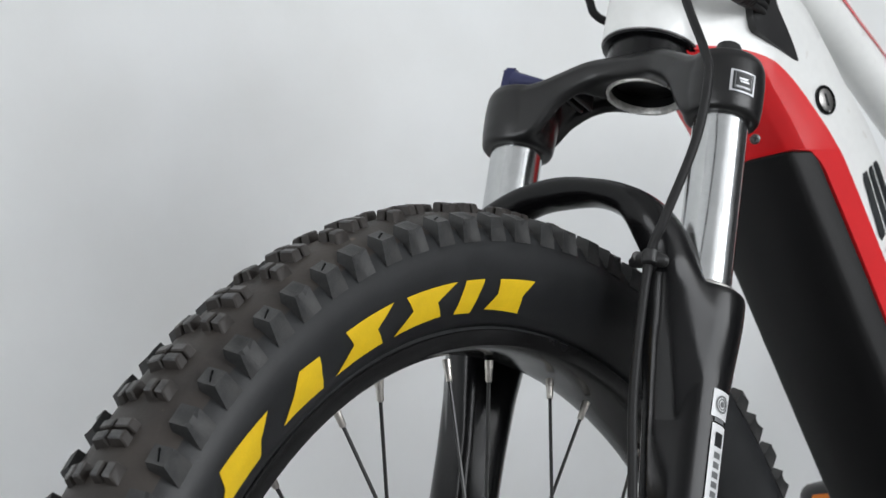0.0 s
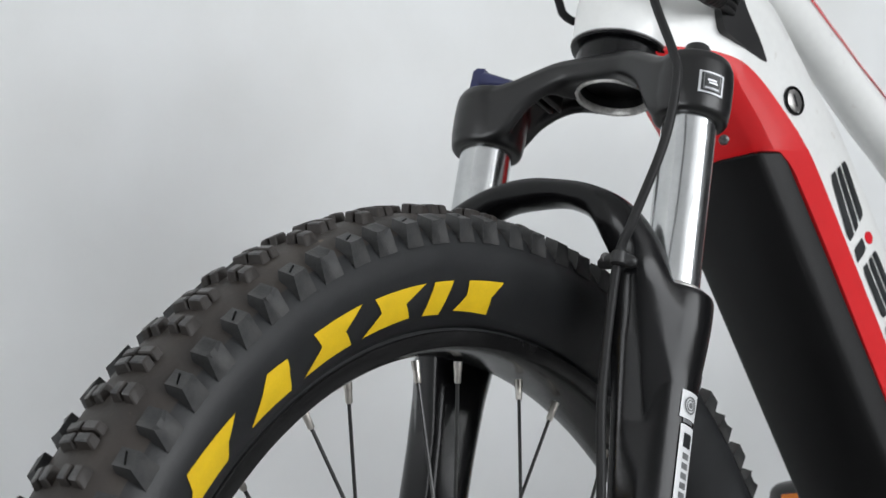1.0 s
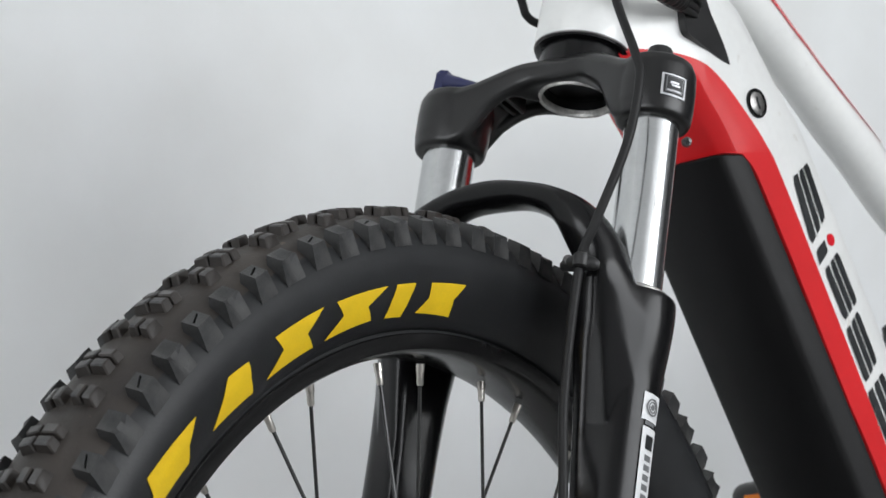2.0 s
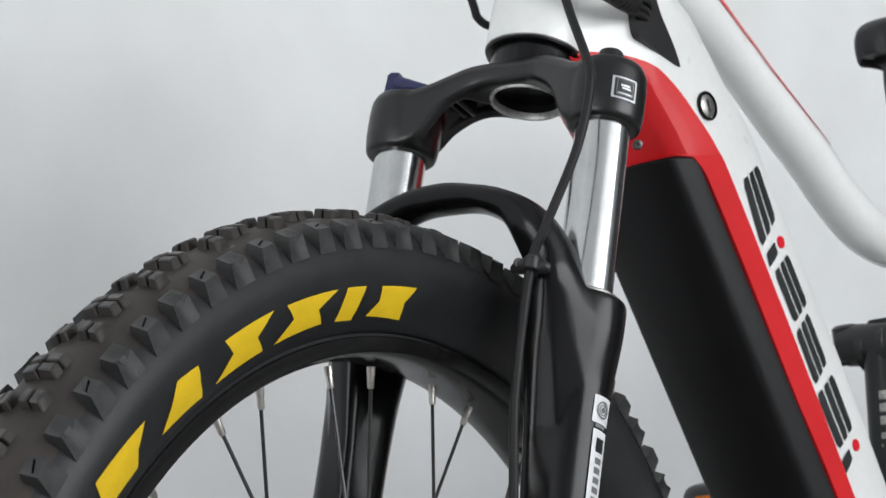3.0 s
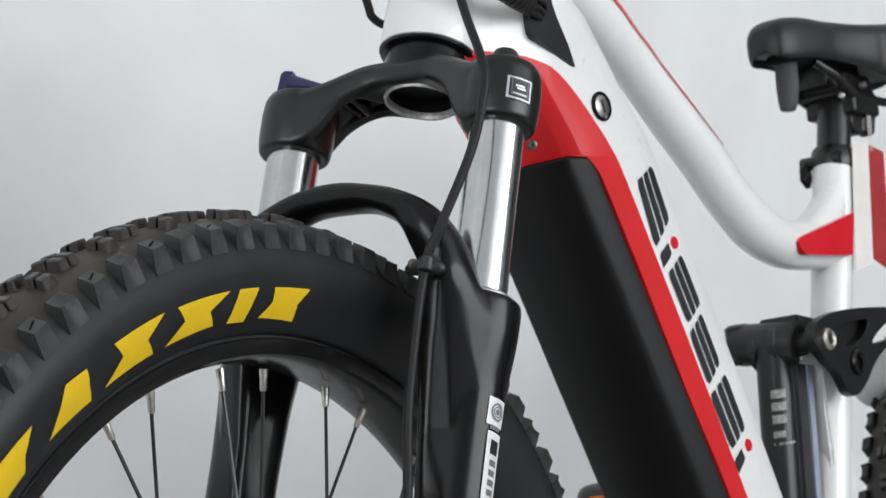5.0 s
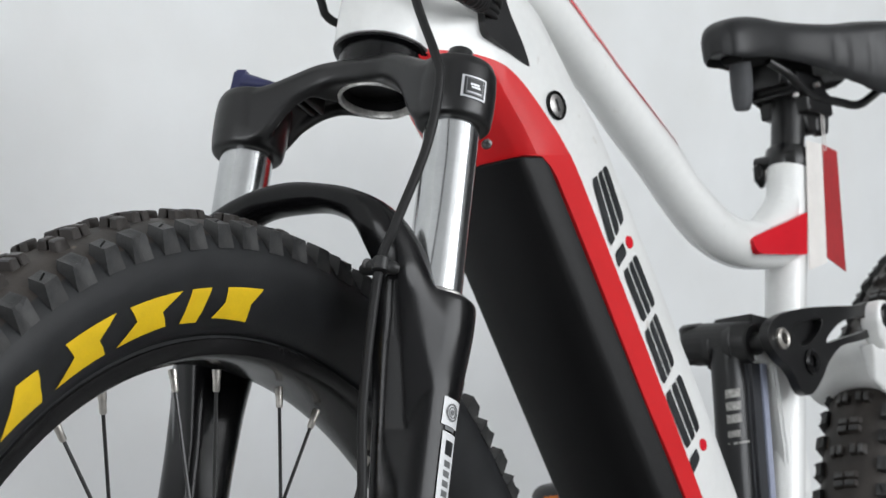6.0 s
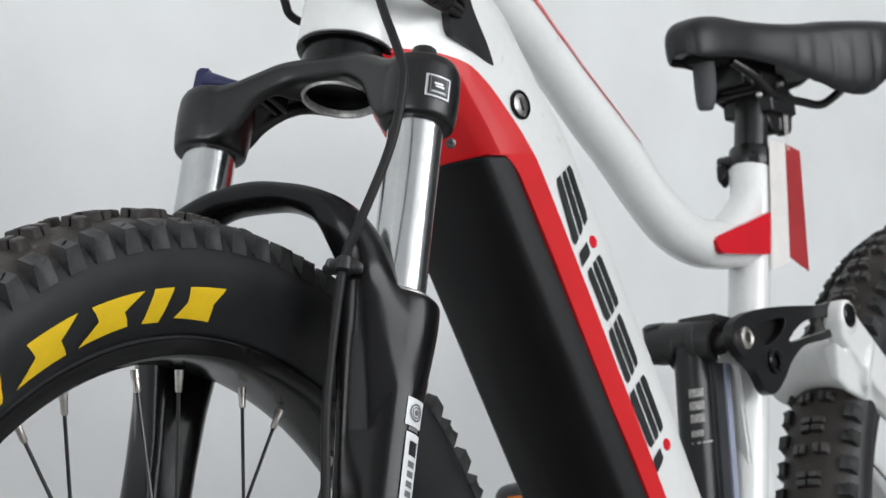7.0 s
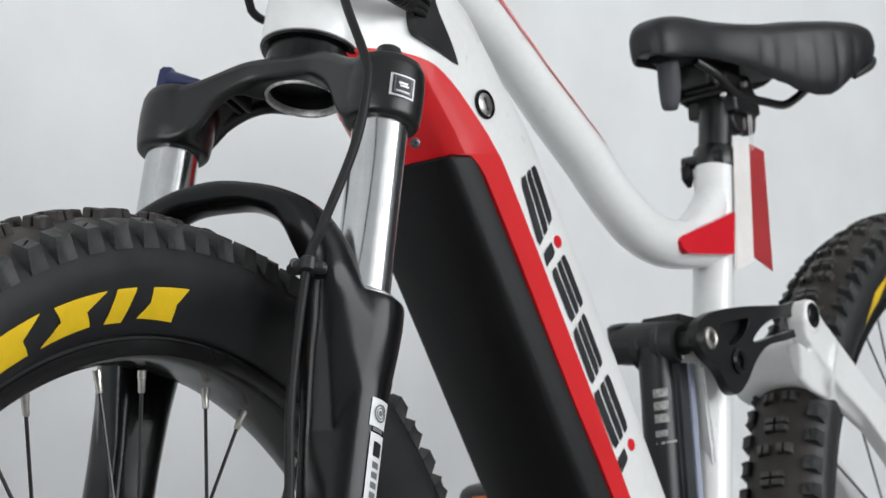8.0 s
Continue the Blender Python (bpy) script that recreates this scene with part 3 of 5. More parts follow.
# crown: a bowed bridge, hollow below, with a collar at each stanchion
bm = bmesh.new()
rings = []
for y in np.linspace(-0.074, 0.074, 75).tolist():
    q = abs(y)
    zt = soft(y, [0, 0.02, 0.027, 0.040, 0.054, 0.074], [0.5072, 0.5070, 0.5052, 0.4980, 0.4900, 0.4858])
    zb = soft(y, [0, 0.018, 0.026, 0.0335, 0.0385, 0.0440, 0.0475, 0.0510, 0.058, 0.074], [0.4868, 0.4864, 0.4818, 0.4768, 0.4722, 0.4640, 0.4550, 0.4480, 0.4455, 0.4455])
    xf = soft(y, [0, 0.02, 0.035, 0.048, 0.055, 0.062, 0.074], [0.0100, 0.0088, 0.0036, -0.0012, -0.0038, -0.0060, -0.0070])
    xr = soft(y, [0, 0.02, 0.035, 0.055, 0.074], [0.0680, 0.0660, 0.0580, 0.0440, 0.0360])
    zr = soft(y, [0, 0.018, 0.031, 0.040, 0.049, 0.058, 0.0616, 0.074], [0.4880, 0.4882, 0.4893, 0.4862, 0.4775, 0.4656, 0.4540, 0.4500])
    if y < 0:
        zr = zb
    cav = 0.0 if y < 0 else soft(y, [0, 0.022, 0.030, 0.046, 0.056], [0.0, 0.0, 0.014, 0.014, 0.0])
    lip = 0.0080 if cav else 0.012
    front, back, deep = xf + lip + 0.0015, xr - lip - 0.0015, min(max(zb, zr) + 0.001 + cav * 0.5, zt - 0.005)
    if q < 0.0222:
        hw = math.sqrt(0.0228 ** 2 - y * y)
        front, back, deep = TRAIL - hw, TRAIL + hw, zb + 0.012
    elif q < 0.0290:
        k = (q - 0.0222) / 0.0068
        front = (TRAIL - 0.0052) * (1 - k) + front * k
        back = (TRAIL + 0.0052) * (1 - k) + back * k
        deep = (zb + 0.012) * (1 - k) + deep * k
    rings.append([Vector((x, y, z)) for x, z in (
        (xf + 0.0004, zt - 0.0105), (xf + 0.0035, zt - 0.0048), (xf + 0.0105, zt - 0.0008), ((xf + xr) / 2, zt + 0.0006), (xr - 0.0080, zt - 0.0004), (xr - 0.0025, zt - 0.0030), (xr, zt - 0.0080),
        (xr, zr + 0.0030), (xr - 0.0020, zr + 0.0006), (xr - 0.0045, zr), (back + 0.0010, zr + 0.0008), (back, max(deep, zr + 0.001)),
        (front, deep), (front - 0.0010, zb + 0.0008), (xf + 0.0060, zb), (xf + 0.0034, zb + 0.0008), (xf + 0.0012, zb + 0.0034))])
loft(bm, rings)
for y in (0.036, 0.043):
    block(bm, pose(0.026, y, 0.4865), 0.024, 0.0032, 0.012)
for side in (-1, 1):
    spin(bm, [(0.0, 0.4458), (0.0165, 0.4458), (0.0208, 0.4455), (0.0224, 0.4475), (0.0234, 0.4560), (0.0236, 0.4700), (0.0230, 0.4795), (0.0206, 0.4850), (0.0140, 0.4868), (0.0, 0.4868)],
         40, "z", (WS, side * VS, 0))
bmesh.ops.remove_doubles(bm, verts=bm.verts, dist=0.00001)
crown = fork_part("fork_crown", bm, BLACK_SATIN, "satin black forged fork crown", angle=50)
cast = crown.modifiers.new("cast", "REMESH")
cast.mode, cast.voxel_size, cast.use_smooth_shade = "VOXEL", 0.0009, True
ease = crown.modifiers.new("ease", "SMOOTH")
ease.factor, ease.iterations = 0.5, 14
bm = bmesh.new()
spin(bm, [(0.0214, 0.4905), (0.0214, 0.4878), (0.0219, 0.4864), (0.0237, 0.4861), (0.0242, 0.4868), (0.0242, 0.5000)], 48, "z", (TRAIL, 0, 0))
fork_part("steerer_mouth", bm, BARE_ALLOY, "bare metal rim of the hollow steerer", crown)
bm = bmesh.new()
spin(bm, [(0.0216, 0.4884), (0.0194, 0.560), (0.0, 0.560)], 48, "z", (TRAIL, 0, 0))
fork_part("steerer_bore", bm, BLACK_SATIN, "", crown)
bm = bmesh.new()
spin(bm, [(0.020, 0.4960), (0.0275, 0.4985), (0.0265, 0.5050), (0.0262, 0.5200), (0.020, 0.5200)], 48, "z", (TRAIL, 0, 0))
fork_part("crown_race", bm, BLACK_GLOSS, "black headset race", crown)

# adjuster lever, top cap
bm = bmesh.new()
block(bm, pose(WS - 0.004, VS + 0.0105, 0.4965, 0, 0, 20), 0.012, 0.0105, 0.017, 0.86)
lever = fork_part("adjuster_lever", bm, BLUE, "dark blue lockout lever", crown, bevel=0.0016)
bm = bmesh.new()
tube(bm, curve([(WS - 0.006, VS + 0.006, 0.4965), (WS - 0.006, VS - 0.003, 0.4935), (WS - 0.006, VS - 0.016, 0.4905)], 4), [0.0056, 0.0048, 0.0024], 14)
fork_part("lever_blade", bm, BLUE, "", crown)
bm = bmesh.new()
spin(bm, [(0.0098, 0.4860), (0.0098, 0.4885), (0.0080, 0.4895), (0.0075, 0.4960), (0.0066, 0.4970), (0.0, 0.4970)], 12, "z", (WS, -VS, 0))
fork_part("valve_cap", bm, PLASTIC, "black plastic cap", crown)


def wrap(name, parent, mat, a0, a1, z0, z1, radius, lift=0.0004, cx=WS, cy=-VS, n=8, label=""):
    """Patch on an upright cylinder between two angles (0 to the bike's left, 90 to the front)."""
    bm = bmesh.new()
    rows = []
    if radius is None:
        radius = tuple(float(np.interp(z, heights, [h[1] for h in LEG])) for z in (z0, z1))
    for k in range(2):
        row = []
        for i in range(n + 1):
            a = radians(a0 + (a1 - a0) * i / n)
            r = (radius[0] + (radius[1] - radius[0]) * k if isinstance(radius, tuple) else radius) + lift
            row.append(bm.verts.new((cx - r * math.sin(a), cy - r * math.cos(a), z0 + (z1 - z0) * k)))
        rows.append(row)
    for i in range(n):
        bm.faces.new((rows[0][i], rows[0][i + 1], rows[1][i + 1], rows[1][i]))
    return fork_part(name, bm, mat, label, parent)


# collar badge: silver border, dark field, plain mark
wrap("badge", crown, SILVER_DECAL, 14, 53, 0.4558, 0.4698, 0.0236, 0.0004, label="silver-edged dark badge")
wrap("badge_field", crown, DECAL, 17.5, 49.5, 0.4569, 0.4687, 0.0236, 0.0007)
wrap("badge_border", crown, GREY_DECAL, 20.5, 46.5, 0.4577, 0.4680, 0.0236, 0.0010)
wrap("badge_centre", crown, DECAL, 22.0, 45.0, 0.4597, 0.4676, 0.0236, 0.0013)
wrap("badge_mark", crown, SILVER_DECAL, 28, 41, 0.4632, 0.4646, 0.0236, 0.0016)
wrap("badge_mark", crown, SILVER_DECAL, 26, 39, 0.4616, 0.4628, 0.0236, 0.0016)
wrap("badge_mark", crown, SILVER_DECAL, 24, 44, 0.4583, 0.4591, 0.0236, 0.0016)

# leg label: white plate with a ring, a dark square and plain bars
wrap("leg_label", near_leg, LABEL, -16, 24, 0.2615, 0.2770, None, 0.0005, label="white printed label")
for r0, r1 in ((0.0040, 0.0050), (0.0026, 0.0032), (0.0, 0.0016)):
    bm = bmesh.new()
    loops = []
    for r in (r0, r1):
        loops.append([])
        for k in range(24):
            a = 2 * math.pi * k / 24
            z = 0.2694 + r * math.sin(a)
            leg_r = float(np.interp(z, heights, [h[1] for h in LEG]))
            turn = radians(4.5) + r * math.cos(a) / leg_r
            loops[-1].append(bm.verts.new((WS - (leg_r + 0.0009) * math.sin(turn), -VS - (leg_r + 0.0009) * math.cos(turn), z)))
    for k in range(24):
        bm.faces.new((loops[0][k], loops[0][(k + 1) % 24], loops[1][(k + 1) % 24], loops[1][k]))
    bmesh.ops.remove_doubles(bm, verts=bm.verts, dist=1e-6)
    fork_part("label_ring", bm, GREY_DECAL, "", near_leg)
wrap("label_tab", near_leg, GREY_DECAL, -8, 16, 0.2590, 0.2612, None, 0.0005)
wrap("leg_label", near_leg, LABEL, -18, 19, 0.1300, 0.2580, None, 0.0005, label="white printed label")
wrap("label_square", near_leg, DECAL, -9.5, 10.5, 0.2455, 0.2535, None, 0.0009)
for z in (0.2390, 0.2335, 0.2280, 0.2225, 0.2170, 0.2115):
    wrap("label_bar", near_leg, GREY_DECAL, -8, 9, z, z + 0.0035, None, 0.0009)

# brake hose with its guide on the arch
bm = bmesh.new()
tube(bm, curve([(-0.055, -0.030, 0.620), (-0.050, -0.055, 0.560), (-0.045, -0.0746, 0.4990), (-0.045, -0.0924, 0.4594), (-0.045, -0.0972, 0.4409), (-0.045, -0.0939, 0.4028), (-0.046, -0.0805, 0.3565),
                (-0.044, -0.0725, 0.3320), (-0.040, -0.0702, 0.2650), (-0.034, -0.0722, 0.2173), (-0.024, -0.0780, 0.140), (-0.004, -0.0850, 0.060)], 8), 0.0027, 12)
fork_part("brake_hose", bm, HOSE, "black hydraulic brake hose")
bm = bmesh.new()
tube(bm, curve([(-0.0405, -0.0600, 0.3345), (-0.0420, -0.0660, 0.3350), (-0.0425, -0.0740, 0.3350), (-0.0405, -0.0800, 0.3338), (-0.0395, -0.0822, 0.3335)], 4), [0.0030, 0.0044, 0.0046, 0.0036, 0.0020], 16)
tube(bm, [(-0.0455, -0.0740, 0.3305), (-0.0455, -0.0740, 0.3312), (-0.0455, -0.0740, 0.3378), (-0.0455, -0.0740, 0.3385)], [0.0036, 0.0045, 0.0045, 0.0036], 16)
guide = fork_part("hose_guide", bm, PLASTIC, "black hose guide screwed to the arch")
bm = bmesh.new()
tube(bm, [(-0.0405, -0.0625, 0.3362), (-0.0450, -0.0655, 0.3362), (-0.0456, -0.0659, 0.3362), (-0.0456, -0.0659, 0.3362), (-0.0440, -0.0648, 0.3362)], [0.0031, 0.0031, 0.0026, 0.0018, 0.0017], 14)
fork_part("guide_screw", bm, DARK_STEEL, "dark metal hex screw", guide)

# ---- frame ----
def frame_part(name, bm, mat, label="", parent=None, **k):
    return part(name, bm, mat, parent or bicycle, label, **k)


def axis_at(u):
    """Point of the steering axis at height u above the axle's foot, in the bike's own axes."""
    return Vector((0, 0, R)) + TRAIL * _xp + u * _z


bm = bmesh.new()
us = [0.5190, 0.5200, 0.5215, 0.5400, 0.5650, 0.6000, 0.6350, 0.6400]
rs = [0.0285, 0.0303, 0.0306, 0.0302, 0.0290, 0.0272, 0.0268, 0.0255]
tube(bm, [axis_at(u) for u in us], rs, 48)
head_tube = frame_part("head_tube", bm, WHITE, "white tapered head tube")
bm = bmesh.new()
tube(bm, [axis_at(u) for u in (0.5160, 0.5175, 0.5190, 0.5194)], [0.0275, 0.0300, 0.0300, 0.028], 48)
frame_part("headset_cup", bm, BLACK_GLOSS, "black headset cup", head_tube)

bm = bmesh.new()
tube(bm, [axis_at(u) for u in (0.5186, 0.5190, 0.5198, 0.5202)], [0.0290, 0.0306, 0.0309, 0.0300], 48)
frame_part("head_rim", bm, DARK_STEEL, "thin bare metal rim", head_tube)

# down tube spine: the line where the red panel meets the white tube
SPINE = curve([(0.2400, 0, 0.8245), (0.2680, 0, 0.8232), (0.2900, 0, 0.8203), (0.3080, 0, 0.8138), (0.3245, 0, 0.8008), (0.3420, 0, 0.7805), (0.3565, 0, 0.7610), (0.3668, 0, 0.7430), (0.3968, 0, 0.6702),
               (0.4283, 0, 0.5920), (0.4548, 0, 0.5229), (0.4922, 0, 0.4250), (0.5232, 0, 0.3450)], 8)


def section_rings(spine, shape):
    """Rings of points: shape(i, s) gives (n, y) pairs, n behind the spine across its run."""
    rings = []
    for i, p in enumerate(spine):
        t = (spine[min(i + 1, len(spine) - 1)] - spine[max(i - 1, 0)]).normalized()
        n = Vector((-t.z, 0, t.x))
        if n.x < 0:
            n = -n
        rings.append([p + n * a + Vector((0, y, 0)) for a, y in shape(i / (len(spine) - 1), p)])
    return rings


def cut(bm, at, away):
    """Cut a mesh by a plane, drop the side that away points to, and close the cut."""
    res = bmesh.ops.bisect_plane(bm, geom=bm.verts[:] + bm.edges[:] + bm.faces[:], plane_co=at, plane_no=away, clear_outer=True)
    bmesh.ops.contextual_create(bm, geom=[g for g in res["geom_cut"] if isinstance(g, bmesh.types.BMEdge)])
    return bm


def white_shape(s, p):
    w = float(np.interp(s, [0, 0.10, 0.25, 0.5, 1], [0.028, 0.034, 0.0415, 0.0445, 0.043]))
    d = float(np.interp(s, [0, 0.2, 0.30, 0.36, 0.43, 0.5, 0.75, 1], [0.068, 0.074, 0.070, 0.062, 0.0565, 0.0545, 0.0575, 0.056]))
    half = [(0.0, w * 0.985), (d * 0.30, w), (d * 0.66, w * 0.985), (d * 0.86, w * 0.90), (d * 0.97, w * 0.68), (d, w * 0.35)]
    return [(a, -y) for a, y in half] + [(a, y) for a, y in reversed(half)]


bm = bmesh.new()
loft(bm, section_rings(SPINE, white_shape))
down_tube = frame_part("down_tube", bm, WHITE, "white broad down tube with dark and red marks")


def red_shape(s, p):
    d = float(np.interp(p.z, [0.50, 0.527, 0.5544, 0.594, 0.6329, 0.69, 0.743, 0.761, 0.771, 0.7805, 0.80], [0.0180, 0.0186, 0.0194, 0.0225, 0.0230, 0.0230, 0.0242, 0.0240, 0.0268, 0.0400, 0.0480]))
    half = [(0.0, 0.0446), (-0.004, 0.0446), (-d, 0.0446), (-d - 0.0005, 0.0420)]
    return [(a, -y) for a, y in half] + [(a, y) for a, y in reversed(half)]


bm = bmesh.new()
rings = section_rings(SPINE, red_shape)
loft(bm, [r for r, p in zip(rings, SPINE) if p.z < 0.797])
cut(bm, (0, 0, 0.7558), (0, 0, 1))
frame_part("side_panel", bm, RED, "red painted panel along the battery")


def cap_shape(s, p):
    w = float(np.interp(s, [0, 0.10, 0.25, 0.46, 1], [0.0275, 0.0338, 0.0412, 0.0444, 0.0444]))
    d = float(np.interp(s, [0, 0.15, 0.30, 0.5, 1], [0.018, 0.032, 0.045, 0.051, 0.052]))
    ridge = float(np.interp(s, [0, 0.17, 0.25, 0.28, 0.33, 0.40, 0.45, 0.5], [-0.003, -0.0085, -0.0140, -0.0175, -0.0200, -0.0235, -0.0275, -0.0300]))
    y = w * float(np.interp(s, [0, 0.17, 0.25, 0.33, 0.42, 0.5], [0.96, 0.955, 0.94, 0.915, 0.905, 0.93]))
    half = [(0.0, w * 1.006), (-0.0025, w * 1.0), (ridge * 0.5 - 0.00125, (w + y) / 2 + 0.0008), (ridge + 0.0012, y + 0.0007), (ridge - 0.0008, y - 0.0007),
            (ridge - 0.0065, y - 0.0062), (ridge - 0.0085, y - 0.0088), (-d * 0.90, w * 0.20), (-d, w * 0.06)]
    return [(a, -y) for a, y in half] + [(a, y) for a, y in reversed(half)]


bm = bmesh.new()
rings = section_rings(SPINE, cap_shape)
loft(bm, [r for r, p in zip(rings, SPINE) if p.z > 0.70])
cut(bm, (0, 0, 0.7552), (0, 0, -1))
red_cap = frame_part("front_cap", bm, RED, "red painted cap above the battery", angle=18)


def battery_shape(s, p):
    half = [(0.006, 0.0400), (0.0, 0.0440), (-0.0035, 0.0440), (-0.0165, 0.0415), (-0.0195, 0.0395), (-0.0215, 0.0365), (-0.0240, 0.0150), (-0.0243, 0.0060)]
    return [(a, -y) for a, y in half] + [(a, y) for a, y in reversed(half)]


bm = bmesh.new()
BATTERY_LINE = [Vector((0.3345 + (0.7498 - z) * 0.430, 0, z)) for z in (0.80, 0.76, 0.70, 0.64, 0.58, 0.50, 0.42)]
loft(bm, section_rings(BATTERY_LINE, battery_shape))
cut(bm, (0, 0, 0.7558), (0, 0, 1))
battery = frame_part("battery_cover", bm, BATTERY, "matt black battery cover in the down tube", angle=30)
mod = battery.modifiers.new("round", "BEVEL")
mod.width, mod.segments, mod.limit_method, mod.angle_limit = 0.004, 3, "ANGLE", radians(60)

# top tube
bm = bmesh.new()
tt = curve([(0.260, 0, 0.920), (0.330, 0, 0.912), (0.400, 0, 0.884), (0.4511, 0, 0.8454), (0.4764, 0, 0.8222), (0.5064, 0, 0.7939), (0.5364, 0, 0.7668), (0.5594, 0, 0.7423), (0.5829, 0, 0.7225),
            (0.6018, 0, 0.7105), (0.6289, 0, 0.7013), (0.6571, 0, 0.6986), (0.7000, 0, 0.6980)], 6)
TT_R = [0.026, 0.024, 0.0205, 0.0176, 0.0172, 0.0182, 0.0184, 0.0180, 0.0188, 0.0190, 0.0192, 0.0195, 0.0195]
tube(bm, tt, TT_R, 32)
top_tube = frame_part("top_tube", bm, WHITE, "white curved top tube")

# seat tube, post, clamp
sd = Vector((0.332, 0, 0.943)).normalized()
s0 = Vector((0.7346, 0, 0.762))


def at_seat(k):
    return s0 + sd * k


bm = bmesh.new()
tube(bm, [at_seat(k) for k in (-0.46, -0.20, -0.12, -0.05, -0.005, 0.0)], [0.0175, 0.0165, 0.0165, 0.0168, 0.0170, 0.0165], 32)
seat_tube = frame_part("seat_tube", bm, WHITE, "white seat tube")
bm = bmesh.new()
tube(bm, [at_seat(k) for k in (-0.10, 0.062)], 0.0138, 32)
seat_post = frame_part("seat_post", bm, BLACK_SATIN, "black aluminium seat post")
bm = bmesh.new()
tube(bm, [at_seat(k) for k in (-0.003, 0.0, 0.012, 0.014)], [0.0172, 0.0180, 0.0180, 0.0165], 32)
tube(bm, [at_seat(0.006) + Vector((-0.012, -0.014, 0)), at_seat(0.006) + Vector((-0.012, 0.022, 0))], 0.0055, 14)
clamp = frame_part("seat_clamp", bm, BLACK_SATIN, "black seat clamp with a quick-release lever")
bm = bmesh.new()
tube(bm, [at_seat(0.008) + Vector((-0.0130, 0.018, 0)), at_seat(0.002) + Vector((-0.0150, 0.018, 0)), at_seat(-0.008) + Vector((-0.0130, 0.018, 0)), at_seat(-0.015) + Vector((-0.0090, 0.018, 0))],
     [0.002, 0.0050, 0.0050, 0.002], 14)
frame_part("clamp_lever", bm, BLACK_GLOSS, "black curved lever", clamp)

# gusset between top tube and seat tube, with its red face
bm = bmesh.new()
tube(bm, curve([at_seat(-0.020), at_seat(-0.034) + Vector((-0.006, 0, 0)), Vector((0.694, 0, 0.7130)), Vector((0.668, 0, 0.7020)), Vector((0.640, 0, 0.7000))], 5), [0.0155, 0.0155, 0.0165, 0.0170, 0.0165], 28)
gusset = frame_part("gusset", bm, WHITE, "white gusset with a red face")
bm = bmesh.new()
plate(bm, [(0.6216, 0.6988), (0.6242, 0.7014), (0.6299, 0.7031), (0.6718, 0.7115), (0.7153, 0.7207), (0.7159, 0.7198), (0.7051, 0.6874), (0.7034, 0.6865), (0.6639, 0.6872), (0.6340, 0.6885), (0.6284, 0.6899), (0.6243, 0.6935)], -0.0212, -0.004)
frame_part("red_face", bm, RED_GLOSS, "glossy red gusset face", gusset, bevel=0)
# saddle: padded top, base, foam, clamp, rails
SADDLE_RINGS = ((0.650, 0.857, 0.006, 0.006, 0.006), (0.654, 0.858, 0.015, 0.015, 0.011), (0.666, 0.860, 0.021, 0.020, 0.0145), (0.691, 0.862, 0.0255, 0.0205, 0.0155), (0.723, 0.863, 0.030, 0.0175, 0.0185),
                (0.757, 0.864, 0.040, 0.0150, 0.027), (0.790, 0.864, 0.051, 0.0155, 0.038), (0.815, 0.865, 0.062, 0.0165, 0.049), (0.841, 0.865, 0.073, 0.0170, 0.0515), (0.865, 0.865, 0.079, 0.0180, 0.041),
                (0.893, 0.865, 0.081, 0.0185, 0.028), (0.915, 0.864, 0.077, 0.0170, 0.020), (0.930, 0.861, 0.068, 0.0130, 0.014), (0.938, 0.858, 0.050, 0.006, 0.008))
PLEATS = (0.770, 0.788, 0.806, 0.826, 0.846, 0.868, 0.890)
bm = bmesh.new()
rings = []
for x, z, w, top, low in SADDLE_RINGS:
    half = []
    for k in np.linspace(math.pi / 2, 0, 10).tolist():
        half.append((w * blunt(math.cos(k), 0.62), top * blunt(math.sin(k), 0.85)))
    hollow = min(low * 0.6, 0.009)
    half += [(w * 1.005, -low * 0.25), (w * 0.995, -low * 0.50), (w * 0.97, -low * 0.75), (w * 0.92, -low * 0.95), (w * 0.87, -low), (w * 0.82, -low * 0.94), (w * 0.72, -max(low * 0.6, hollow)), (w * 0.45, -hollow), (0.0, -hollow)]
    rings.append([Vector((x, -y, z + h)) for y, h in half] + [Vector((x, y, z + h)) for y, h in reversed(half[1:-1])])
rows = list(zip(*[curve(c, 8) for c in zip(*rings)]))
for row in rows:
    for q in row:
        if q.z < 0.864 and abs(q.y) > 0.03:
            dip = sum(math.exp(-((q.x - g) / 0.0034) ** 2) for g in PLEATS)
            q.y -= math.copysign(0.0016 * dip * min(1.0, (0.864 - q.z) / 0.012), q.y)
loft(bm, rows)
saddle = frame_part("saddle", bm, SADDLE, "black padded vinyl saddle with pleated sides")
bm = bmesh.new()
rings = []
for x, z, w, h in ((0.672, 0.849, 0.010, 0.004), (0.700, 0.8495, 0.020, 0.004), (0.740, 0.851, 0.027, 0.004), (0.800, 0.853, 0.036, 0.004), (0.870, 0.854, 0.050, 0.004), (0.915, 0.854, 0.048, 0.004)):
    rings.append([Vector((x, w * blunt(math.cos(a), 0.6), z + h * blunt(math.sin(a), 0.6))) for a in np.linspace(0, 2 * math.pi, 20, endpoint=False).tolist()])
loft(bm, rings)
frame_part("saddle_base", bm, SHELL, "black plastic shell darkened for shade", saddle)
